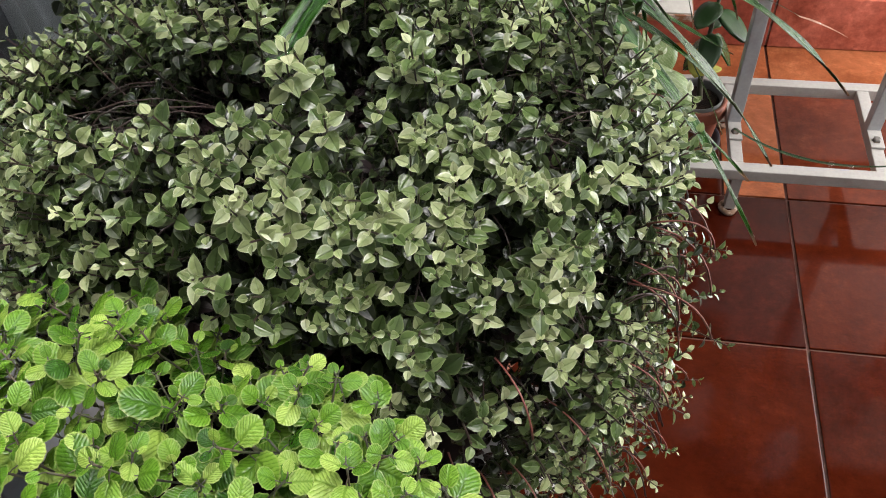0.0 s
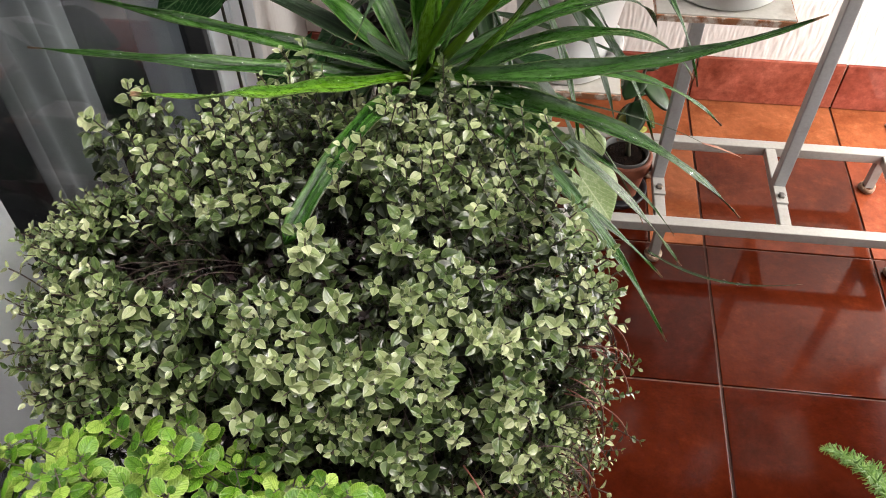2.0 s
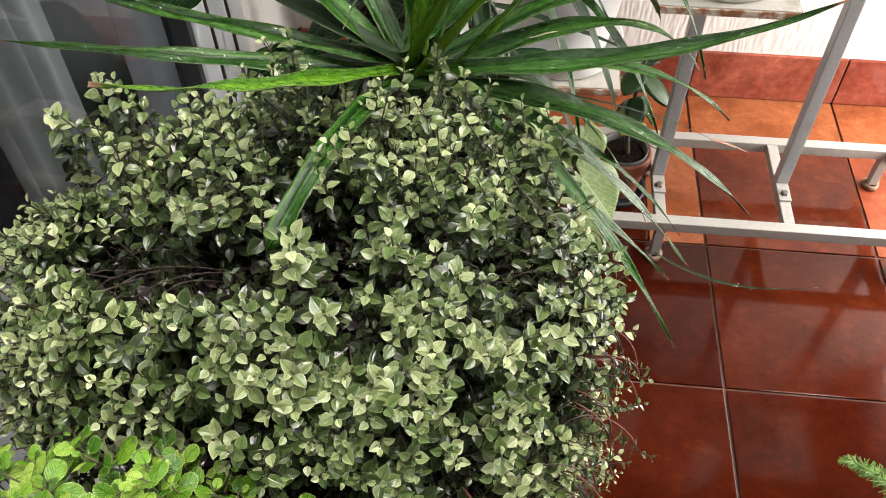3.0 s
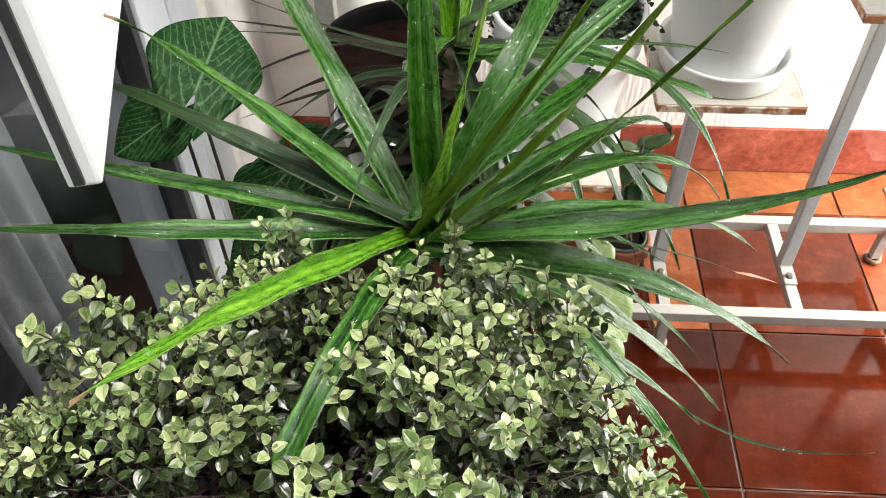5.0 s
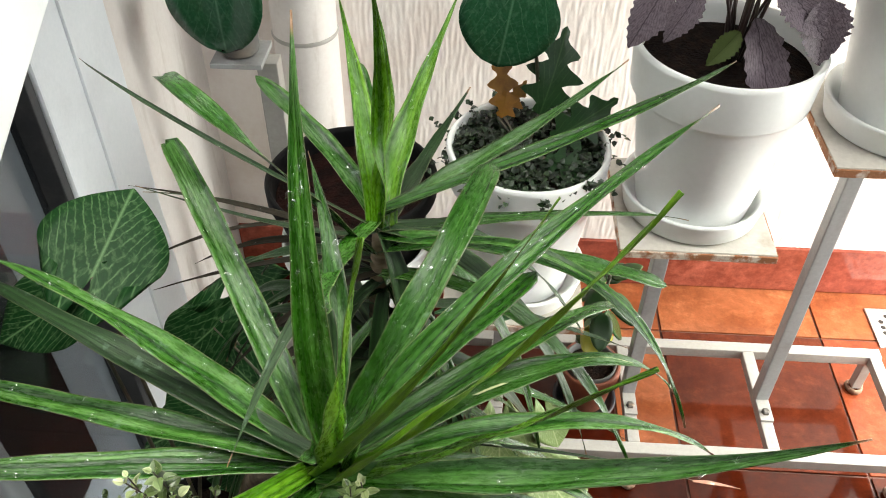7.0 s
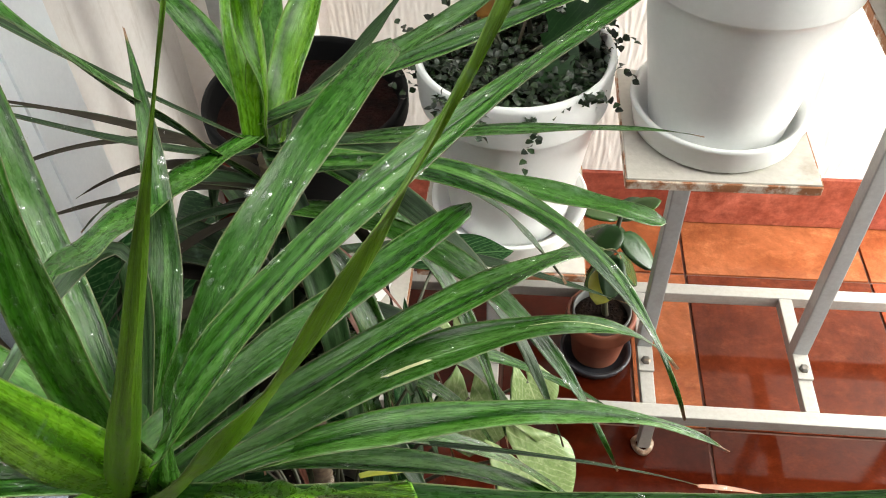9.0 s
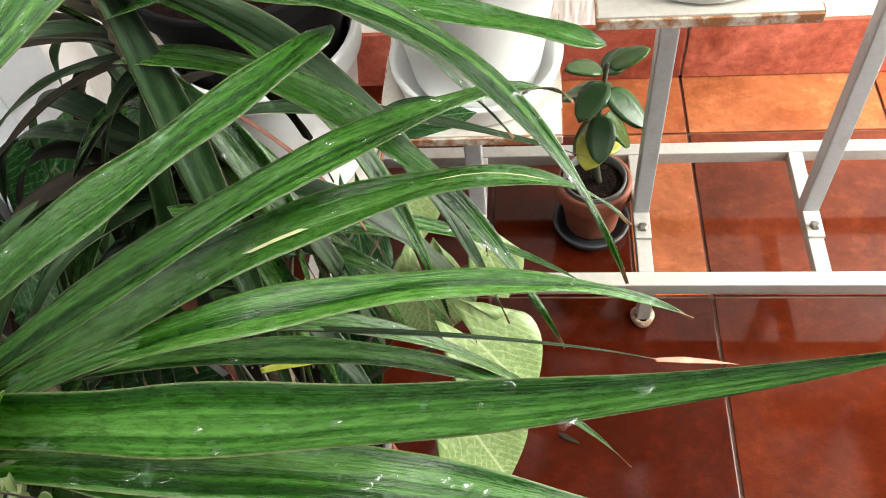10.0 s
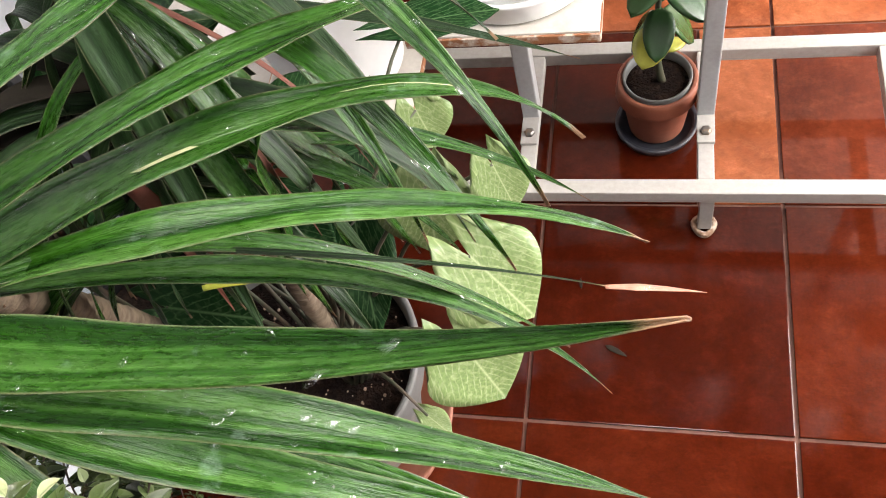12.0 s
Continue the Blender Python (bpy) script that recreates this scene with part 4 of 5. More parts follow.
L1.append(((0.089, 0.504, 0.828), (0.275, 0.494, 0.864), (0.411, 0.483, 0.929), 0.028, S, dict(roll=-14)))
L1.append(((0.089, 0.493, 0.822), (0.27, 0.501, 0.787), (0.412, 0.509, 0.676), 0.030, S, dict()))
L1.append(((0.089, 0.512, 0.814), (0.23, 0.489, 0.771), (0.372, 0.513, 0.591), 0.028, S, dict()))
L1.append(((0.087, 0.514, 0.815), (0.263, 0.515, 0.665), (0.354, 0.505, 0.578), 0.026, S, dict()))
L1.append(((0.087, 0.517, 0.818), (0.011, 0.364, 0.915), (-0.006, 0.214, 1.034), 0.030, B, dict()))
L1.append(((0.09, 0.517, 0.817), (0.005, 0.513, 0.819), (-0.23, 0.453, 0.873), 0.026, S, dict(roll=8, wet=40)))
L1.append(((0.09, 0.521, 0.821), (-0.023, 0.533, 0.832), (-0.272, 0.561, 0.861), 0.026, S, dict()))
L1.append(((0.091, 0.518, 0.823), (-0.11, 0.592, 0.873), (-0.221, 0.654, 0.862), 0.026, D, dict()))
L1.append(((0.088, 0.531, 0.802), (-0.048, 0.553, 0.926), (-0.11, 0.528, 1), 0.027, S, dict(wet=40)))
L1.append(((0.09, 0.518, 0.814), (-0.021, 0.676, 0.92), (-0.055, 0.718, 0.94), 0.024, S, dict(blunt=True)))
L1.append(((0.1, 0.516, 0.822), (0.098, 0.51, 0.976), (0.093, 0.571, 1.129), 0.025, S, dict(keel=0.5, wet=120)))
L1.append(((0.092, 0.526, 0.822), (0.155, 0.558, 0.944), (0.196, 0.687, 0.956), 0.025, S, dict(blunt=True, wet=60)))
L1.append(((0.108, 0.51, 0.814), (0.178, 0.528, 0.96), (0.345, 0.685, 1.012), 0.024, S, dict(roll=10, wet=90)))
L1.append(((0.085, 0.507, 0.819), (0.152, 0.455, 0.976), (0.216, 0.428, 1.135), 0.014, "olive", dict(keel=1.1, roll=40, dry=False)))
L1.append(((0.09, 0.503, 0.812), (0.187, 0.464, 0.975), (0.259, 0.434, 1.135), 0.024, "olive", dict(keel=0.6, roll=25, dry=False)))
L1.append(((0.092, 0.513, 0.817), (0.155, 0.484, 0.878), (0.249, 0.378, 1.105), 0.022, B, dict(dry=False)))
L1.append(((0.084, 0.533, 0.784), (0.264, 0.642, 0.792), (0.371, 0.675, 0.717), 0.031, S, dict(scar=True)))
L1.append(((0.086, 0.536, 0.784), (0.272, 0.597, 0.776), (0.403, 0.631, 0.691), 0.024, S, dict()))
L1.append(((0.088, 0.518, 0.833), (0.113, 0.525, 0.86), (0.235, 0.667, 0.868), 0.024, S, dict(blunt=True)))
L1.append(((0.091, 0.521, 0.812), (0.259, 0.667, 0.812), (0.345, 0.803, 0.685), 0.024, S, dict()))
L1.append(((0.101, 0.561, 0.756), (0.261, 0.622, 0.651), (0.382, 0.606, 0.537), 0.018, S, {}))
L1.append(((0.151, 0.587, 0.755), (0.287, 0.599, 0.726), (0.387, 0.611, 0.68), 0.004, D, {}))
L1.append(((0.09, 0.516, 0.808), (0.06, 0.398, 0.856), (0.02, 0.298, 0.828), 0.023, S, dict(blunt=True)))
L1.append(((0.09, 0.516, 0.798), (0.218, 0.45, 0.774), (0.345, 0.394, 0.614), 0.022, S, {}))
L1.append(((0.098, 0.515, 0.817), (0.121, 0.456, 0.971), (0.148, 0.41, 1.128), 0.030, B, dict(keel=0.4, roll=-70, dry=False)))
L1.append(((0.09, 0.516, 0.798), (0.221, 0.602, 0.733), (0.351, 0.647, 0.51), 0.016, S, {}))
L1.append(((0.09, 0.52, 0.798), (0.004, 0.558, 0.793), (-0.09, 0.596, 0.729), 0.02, D, {}))
L1.append(((0.089, 0.516, 0.824), (0.085, 0.576, 0.919), (0.048, 0.466, 0.892), 0.015, D, dict()))
L1.append(((0.087, 0.514, 0.833), (0.093, 0.593, 0.888), (0.064, 0.685, 0.961), 0.024, S, dict(keel=0.2)))
L1.append(((0.166, 0.6, 0.684), (0.194, 0.619, 0.663), (0.219, 0.635, 0.633), 0.007, "yellow_green", {}))
L1.append(((0.383, 0.61, 0.682), (0.408, 0.616, 0.67), (0.433, 0.622, 0.655), 0.004, "tip_dry", {}))
L1.append(((0.316, 0.443, 0.69), (0.38, 0.421, 0.681), (0.45, 0.409, 0.7), 0.0032, D, {}))
L1.append(((0.103, 0.662, 0.696), (0.093, 0.672, 0.616), (0.105, 0.652, 0.537), 0.016, "dry_leaf", {}))
L2 = []
L2.append(((0.108, 0.716, 0.837), (0.266, 0.655, 0.879), (0.362, 0.611, 0.756), 0.022, S, dict()))
L2.append(((0.109, 0.722, 0.848), (0.231, 0.705, 0.853), (0.356, 0.732, 0.797), 0.022, S, dict(blunt=True)))
L2.append(((0.114, 0.721, 0.796), (0.163, 0.702, 0.695), (0.167, 0.672, 0.545), 0.026, S, dict(blunt=True)))
L2.append(((0.107, 0.71, 0.816), (0.239, 0.673, 0.799), (0.335, 0.626, 0.666), 0.022, S, dict()))
L2.append(((0.113, 0.673, 0.734), (0.239, 0.76, 0.606), (0.362, 0.747, 0.542), 0.020, S, dict()))
L2.append(((0.114, 0.731, 0.746), (0.204, 0.791, 0.694), (0.356, 0.803, 0.63), 0.016, D, {}))
L2.append(((0.109, 0.723, 0.856), (0.131, 0.856, 0.825), (0.174, 0.975, 0.84), 0.022, D, dict()))
L2.append(((0.106, 0.725, 0.869), (0.219, 0.791, 0.907), (0.31, 0.842, 0.955), 0.022, S, dict()))
L2.append(((0.106, 0.725, 0.873), (0.29, 0.79, 0.924), (0.425, 0.92, 0.913), 0.018, S, dict()))
L2.append(((0.108, 0.723, 0.855), (0.296, 0.832, 0.791), (0.404, 0.869, 0.757), 0.016, S, dict()))
L2.append(((0.1, 0.715, 0.834), (0.03, 0.634, 1.011), (-0.032, 0.692, 1.015), 0.020, S, dict(blunt=True)))
L2.append(((0.108, 0.723, 0.854), (-0.014, 0.688, 0.97), (-0.143, 0.792, 0.966), 0.007, D, dict()))
L2.append(((0.108, 0.723, 0.855), (0.048, 0.706, 0.867), (-0.068, 0.678, 0.928), 0.008, D, dict()))
L2.append(((0.114, 0.726, 0.855), (0.118, 0.791, 0.889), (0.163, 0.893, 0.986), 0.030, B, dict(keel=0.6, dry=False)))
L2.append(((0.103, 0.72, 0.861), (0.097, 0.753, 0.919), (0.063, 0.852, 1.003), 0.026, B, dict(keel=0.5, dry=False)))
L2.append(((0.107, 0.722, 0.868), (0.114, 0.731, 0.981), (0.112, 0.7, 1.095), 0.024, B, dict(keel=0.5, dry=False)))
L2.append(((0.105, 0.724, 0.865), (0.084, 0.611, 0.91), (0.102, 0.516, 0.969), 0.022, S, dict(blunt=True)))
L2.append((H2, (0.059, 0.792, 0.881), (-0.015, 0.843, 0.925), 0.022, S, dict(blunt=True)))
L2.append((H2, (0.084, 0.84, 0.881), (0.063, 0.905, 0.907), 0.026, S, dict(blunt=True)))
L2.append((H2, (0.223, 0.702, 0.794), (0.302, 0.663, 0.63), 0.022, D, {}))
L2.append((H2, (0.214, 0.773, 0.792), (0.304, 0.802, 0.652), 0.024, D, {}))
L2.append((H2, (0.203, 0.722, 0.764), (0.262, 0.682, 0.592), 0.022, S, {}))
L2.append((H2, (0.143, 0.672, 0.755), (0.171, 0.602, 0.594), 0.024, D, {}))
L2.append((H2 - Vector((0, 0, 0.04)), (0.007, 0.76, 0.788), (-0.088, 0.786, 0.705), 0.018, D, {}))
L2.append((H2 - Vector((0, 0, 0.05)), (0.017, 0.799, 0.758), (-0.05, 0.859, 0.66), 0.016, D, {}))
L2.append((H2 - Vector((0, 0, 0.05)), (0.006, 0.731, 0.758), (-0.072, 0.721, 0.66), 0.014, D, {}))
L2.append((H2 - Vector((0, 0, 0.06)), (0.035, 0.701, 0.718), (-0.044, 0.682, 0.6), 0.016, D, {}))
L2.append((H2 - Vector((0, 0, 0.03)), (-0.02, 0.796, 0.811), (-0.142, 0.828, 0.798), 0.010, D, {}))
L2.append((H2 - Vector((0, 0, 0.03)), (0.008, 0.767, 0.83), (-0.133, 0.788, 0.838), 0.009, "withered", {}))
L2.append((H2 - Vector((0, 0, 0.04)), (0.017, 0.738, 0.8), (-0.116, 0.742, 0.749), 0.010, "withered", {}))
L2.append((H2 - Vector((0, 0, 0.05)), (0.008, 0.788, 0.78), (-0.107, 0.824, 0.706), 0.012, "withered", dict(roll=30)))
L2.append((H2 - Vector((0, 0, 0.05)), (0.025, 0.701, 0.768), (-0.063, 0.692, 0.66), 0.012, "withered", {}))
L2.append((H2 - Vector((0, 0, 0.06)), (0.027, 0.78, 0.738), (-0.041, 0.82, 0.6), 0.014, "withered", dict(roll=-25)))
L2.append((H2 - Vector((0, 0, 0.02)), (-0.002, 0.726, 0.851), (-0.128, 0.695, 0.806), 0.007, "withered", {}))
L2.append((H2 - Vector((0, 0, 0.05)), (0.138, 0.702, 0.695), (0.143, 0.682, 0.497), 0.024, S, {}))
L2.append((H2 - Vector((0, 0, 0.07)), (0.154, 0.737, 0.675), (0.158, 0.741, 0.458), 0.026, S, {}))
L2.append((H2 - Vector((0, 0, 0.07)), (0.103, 0.682, 0.696), (0.103, 0.662, 0.517), 0.022, D, {}))
L2.append((H2 - Vector((0, 0, 0.08)), (0.139, 0.771, 0.656), (0.144, 0.79, 0.458), 0.024, D, {}))
L2.append((H2 - Vector((0, 0, 0.06)), (0.064, 0.701, 0.717), (0.054, 0.682, 0.519), 0.022, D, {}))
L2.append((H2 - Vector((0, 0, 0.06)), (0.153, 0.712, 0.675), (0.173, 0.702, 0.565), 0.010, "dry_leaf", {}))
L2.append((H2 - Vector((0, 0, 0.06)), (0.164, 0.761, 0.675), (0.203, 0.761, 0.555), 0.008, "dry_leaf", {}))
rng = random.Random(41)
for k in range(30):
    a = rng.uniform(1.2, 4.6) if k % 3 else rng.uniform(-1.2, 1.2)
    root = H2 - Vector((0, 0, rng.uniform(0.06, 0.24)))
    far = Vector((math.cos(a), math.sin(a), 0))
    reach, fall = rng.uniform(0.09, 0.18), rng.uniform(0.12, 0.26)
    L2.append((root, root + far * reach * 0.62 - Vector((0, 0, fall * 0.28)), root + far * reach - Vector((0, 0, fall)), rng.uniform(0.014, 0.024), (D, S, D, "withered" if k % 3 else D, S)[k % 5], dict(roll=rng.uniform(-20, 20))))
for k in range(30):
    a = rng.uniform(1.9, 4.1)
    root = H2 - Vector((0, 0, rng.uniform(0.14, 0.30)))
    far = Vector((math.cos(a), math.sin(a), 0))
    reach, fall = rng.uniform(0.12, 0.23), rng.uniform(0.04, 0.2)
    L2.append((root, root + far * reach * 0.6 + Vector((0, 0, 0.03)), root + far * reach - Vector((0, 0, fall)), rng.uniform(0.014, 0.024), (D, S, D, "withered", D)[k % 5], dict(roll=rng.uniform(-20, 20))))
dracaena("dracaena", "dracaena with long dark green arching strap leaves, wet", ((-0.07, 0.735, 0.18), (-0.03, 0.645, 0.55), H1 - Vector((0, 0, 0.01))), 0.0125, L1, 1)
dracaena("dracaena", "taller dracaena with upright striped leaves and dry lower ones", ((0.06, 0.75, 0.18), (0.085, 0.75, 0.55), H2 - Vector((0, 0, 0.01))), 0.010, L2, 2)


# ---- trailing vine mound ----
def sprig(seed):
    """A shoot along +z with crossed pairs of leaves, small and upright at its tip. Slots: stem, old, young, pale tip."""
    rng = random.Random(seed)
    h = Heap()
    bow = Vector((rng.uniform(-0.006, 0.006), rng.uniform(-0.006, 0.006), 0))
    way = [Vector((0, 0, 0.012 - 0.0085 * k)) + bow * (k / 4) ** 2 for k in range(8)]
    for a, b in zip(way, way[1:]):
        v = [q + Vector((0.0006 * math.cos(t), 0.0006 * math.sin(t), 0)) for q in (a, b) for t in (0, 2.1, 4.2)]
        h.add((v, [(0, 1, 4, 3), (1, 2, 5, 4), (2, 0, 3, 5)], [(0.5, 0.5)] * 6), Matrix(), 0)
    turn = rng.uniform(0, 360)
    tip = ((3, 3, 2, 1), (2, 2, 1, 1), (3, 3, 3, 2), (3, 2, 2, 1))[seed % 4]
    for lvl in range(7):
        size = (0.0062, 0.0094, 0.0112, 0.0116, 0.0108, 0.01, 0.0092)[lvl] * rng.uniform(0.85, 1.15)
        rise = (52, 28, 10, 0, -8, -16, -24)[lvl]
        for side in (0, 180):
            if lvl > 2 and rng.random() < 0.18:
                continue
            sh = blade(size, size * rng.uniform(0.64, 0.84), ovate, 6, 0.32, 0.14 + 0.03 * lvl, 4)
            sh = (sh[0], sh[1], [(i % 5 / 4, i // 5 / 6) for i in range(len(sh[0]))])
            m = Matrix.Translation(way[lvl]) @ pose(0, 0, 0, 0, 0, turn + side + rng.uniform(-24, 24)) @ pose(0, 0.0012, 0, rise + rng.uniform(-16, 16), rng.uniform(-22, 22), 0)
            h.add(sh, m, tip[lvl] if lvl < 4 else 1)
        turn += 90
    return h


def dome(u, v):
    """Place and outward normal on the mound; u goes round, v from the top (0) to the rim (1)."""
    th = v * 1.75
    c, s = math.cos(u), math.sin(u)
    rx = 0.222 if c > 0 else 0.27
    ry = 0.185 if s > 0 else 0.19
    r = math.sin(th) ** 0.8
    x, y, z = rx * c * r, ry * s * r, 0.285 * math.copysign(abs(math.cos(th)) ** 0.55, math.cos(th))
    bump = noise.noise(Vector((x * 9, y * 9, z * 9 + 3))) * 0.026 + noise.noise(Vector((x * 24, y * 24, z * 24))) * 0.018
    n = Vector((c * math.sin(th) / rx, s * math.sin(th) / ry, 1.3 * math.cos(th) / 0.285)).normalized()
    return Vector((0.05 + x, 0.33 + y, 0.562 + z)) + n * bump, n


def in_lime(p):
    return (p.x - LX) ** 2 / 0.17 ** 2 + (p.y - LY) ** 2 / 0.085 ** 2 < 1 and p.z > 0.7


LX, LY = -0.02, 0.078


vine = thing("trailing_vine", "dense trailing vine with small grey-green pointed leaves, wet", "house plant")
VINE = [M["vine_stem"], M["vine_old_shade"], M["vine_young"], M["vine_pale"]]
# inner shoots: darker set that carries the shade of the gaps in its colour
VINE2 = [M["vine_stem"], M["vine_purple_shade"], M["vine_old_shade"], M["vine_old_shade"]]
sprigs = [sprig(s) for s in range(12)]
shapes = [(h.verts, h.faces, h.uvs, h.slots) for h in sprigs]
sprig_mesh = [h.mesh("sprig", VINE) for h in sprigs]
rng = random.Random(77)
mass, inner, singles = Heap(), Heap(), 0


def strew(heap, k, m):
    v, f, uv, sl = shapes[k]
    base = len(heap.verts)
    heap.verts += [m @ p for p in v]
    heap.faces += [tuple(base + i for i in q) for q in f]
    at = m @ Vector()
    # low rear shoots drop to the next darker tone, overhead shade as colour
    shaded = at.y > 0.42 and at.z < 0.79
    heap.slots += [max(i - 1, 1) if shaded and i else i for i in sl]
    heap.uvs += uv


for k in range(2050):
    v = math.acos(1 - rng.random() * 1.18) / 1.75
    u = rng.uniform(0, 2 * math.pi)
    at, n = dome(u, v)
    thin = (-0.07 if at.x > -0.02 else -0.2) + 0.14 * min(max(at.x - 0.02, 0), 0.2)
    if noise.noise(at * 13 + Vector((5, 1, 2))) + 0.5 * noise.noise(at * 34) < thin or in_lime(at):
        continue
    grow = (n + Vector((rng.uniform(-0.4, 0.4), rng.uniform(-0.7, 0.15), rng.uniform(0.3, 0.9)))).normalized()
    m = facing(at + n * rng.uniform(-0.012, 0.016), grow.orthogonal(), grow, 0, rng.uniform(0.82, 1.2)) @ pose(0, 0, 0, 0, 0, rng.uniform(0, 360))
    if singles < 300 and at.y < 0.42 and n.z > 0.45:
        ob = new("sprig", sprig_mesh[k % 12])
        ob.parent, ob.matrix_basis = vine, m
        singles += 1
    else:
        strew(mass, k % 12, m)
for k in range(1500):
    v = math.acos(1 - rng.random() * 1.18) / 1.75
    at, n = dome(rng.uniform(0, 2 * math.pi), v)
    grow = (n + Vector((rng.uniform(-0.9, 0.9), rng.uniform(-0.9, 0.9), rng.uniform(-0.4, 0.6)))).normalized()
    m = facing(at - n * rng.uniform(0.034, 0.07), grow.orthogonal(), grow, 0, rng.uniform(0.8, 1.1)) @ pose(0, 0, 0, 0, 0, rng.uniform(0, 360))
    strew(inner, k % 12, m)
# shoots that hang over the open side
for k in range(210):
    a = rng.uniform(-0.9, 0.75)
    at = Vector((0.05 + 0.205 * math.cos(a) + rng.uniform(-0.015, 0.02), 0.33 + 0.185 * math.sin(a), rng.uniform(0.5, 0.7)))
    grow = Vector((math.cos(a) * 0.8, math.sin(a) * 0.8, rng.uniform(-0.6, 0.5))).normalized()
    strew(mass, k % 12, facing(at, grow.orthogonal(), grow, 0, rng.uniform(0.8, 1.1)) @ pose(0, 0, 0, 0, 0, rng.uniform(0, 360)))
runners = bmesh.new()
for k in range(34):
    a = rng.uniform(-1.15, 0.5)
    foot = Vector((0.05 + 0.2 * math.cos(a), 0.33 + 0.18 * math.sin(a), rng.uniform(0.52, 0.74)))
    out = Vector((math.cos(a), math.sin(a), 0))
    ends = foot + out * rng.uniform(0.03, 0.06) - Vector((0, 0, rng.uniform(0.0, 0.07)))
    line = arc(foot, (foot + ends) / 2 + out * 0.008 + Vector((0, 0, 0.014)), ends, 8)
    tube(line, 0.0007, 4, runners)
    grow = (out + Vector((rng.uniform(-0.5, 0.5), rng.uniform(-0.5, 0.5), rng.uniform(-0.2, 0.9)))).normalized()
    strew(mass, k % 12, facing(ends, grow.orthogonal(), grow, 0, rng.uniform(0.6, 0.9)) @ pose(0, 0, 0, 0, 0, rng.uniform(0, 360)))
part("runner_tangle", runners, M["runner"], vine, "thin reddish runners", True, "stuff")
# single shoots that stand clear of the mound, by the hub and along the glass
for k in range(66):
    x = rng.uniform(-0.14, 0.22)
    at = Vector((x, rng.uniform(0.33, 0.4 if x < -0.02 else 0.47), 0.866 - 0.5 * max(x - 0.12, 0) - 0.25 * max(-0.12 - x, 0) + rng.uniform(-0.012, 0.016)))
    grow = Vector((rng.uniform(-0.45, 0.3), rng.uniform(-0.4, 0.25), 1)).normalized()
    for n in range(3):
        strew(mass, (k + n) % 12, facing(at - grow * 0.04 * n, grow.orthogonal(), grow, 0, rng.uniform(0.8, 1.1)) @ pose(0, 0, 0, 0, 0, rng.uniform(0, 360)))
for k in range(30):
    at = Vector((rng.uniform(0.055, 0.165), rng.uniform(0.40, 0.485), rng.uniform(0.80, 0.838)))
    grow = Vector((rng.uniform(-0.4, 0.4), rng.uniform(-0.5, 0.2), 1)).normalized()
    strew(mass, k % 12, facing(at, grow.orthogonal(), grow, 0, rng.uniform(0.8, 1.1)) @ pose(0, 0, 0, 0, 0, rng.uniform(0, 360)))
for x, y, z in ((0.122, 0.487, 0.842), (0.116, 0.478, 0.834), (0.128, 0.476, 0.828)):
    strew(mass, int(x * 1000) % 12, facing((x, y, z), (1, 0, 0), (0.1, -0.2, 1), 0, 0.95))
wet = Heap()
for at, n in [dome(rng.uniform(0, 2 * math.pi), math.acos(1 - rng.random() * 1.1) / 1.75) for _ in range(150)]:
    near = [i for i in range(0, len(mass.verts), 97) if (mass.verts[i] - at).length < 0.022]
    for i in near[:14]:
        s = rng.uniform(0.0004, 0.0011)
        wet.add(BEAD, facing(mass.verts[i] + n * 0.0004, n.orthogonal(), (n + Vector((0, 0, 0.6)))) @ Matrix.Diagonal((s, s * rng.uniform(0.9, 1.5), s * 0.7, 1)))
wet.link("water_film", [M["water"]], vine, "clear water drops on the leaves", "stuff")
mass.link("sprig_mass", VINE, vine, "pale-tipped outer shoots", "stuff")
inner.link("inner_foliage", VINE2, vine, "purple-flushed inner leaves with the mound's shade painted in", "stuff")
runners = bmesh.new()
for k in range(130):
    a, v0 = rng.uniform(0, 2 * math.pi), rng.uniform(0.1, 0.6)
    p0, n0 = dome(a, v0)
    p1, n1 = dome(a + rng.uniform(-0.25, 0.25), v0 + rng.uniform(0.12, 0.3))
    c0, c1 = p0 - n0 * 0.025, p1 - n1 * 0.018
    tube(arc(c0 - n0 * 0.03, (c0 + c1) / 2 + n0 * 0.004, c1, 5), 0.0005, 4, runners)
for k in range(90):
    a = rng.uniform(-0.7, 0.9)
    p0 = Vector((0.05 + 0.2 * math.cos(a), 0.33 + 0.19 * math.sin(a), rng.uniform(0.48, 0.72)))
    p1 = p0 + Vector((rng.uniform(0.02, 0.05), rng.uniform(-0.03, 0.03), rng.uniform(-0.05, 0.015)))
    tube(arc(p0, (p0 + p1) / 2 + Vector((0.006, 0, 0.014)), p1, 6), 0.0007, 4, runners)
part("runner_mass", runners, M["vine_stem"], vine, "thin dark runners", True, "stuff")

# ---- lime creeping plant ----
lime = thing("lime_creeper", "bright lime creeper with round crinkled scalloped leaves", "house plant")
lime_mesh = []
for s in range(6):
    h = Heap()
    h.add(round_leaf(0.0082, 13, 0.15, s), Matrix.Diagonal((0.86 + 0.03 * s, 1.08, 1, 1)))
    lime_mesh.append(h.mesh("leaf", [M["lime"]]))
stems = bmesh.new()
rng = random.Random(9)
low = Heap()
placed, count = [], 0
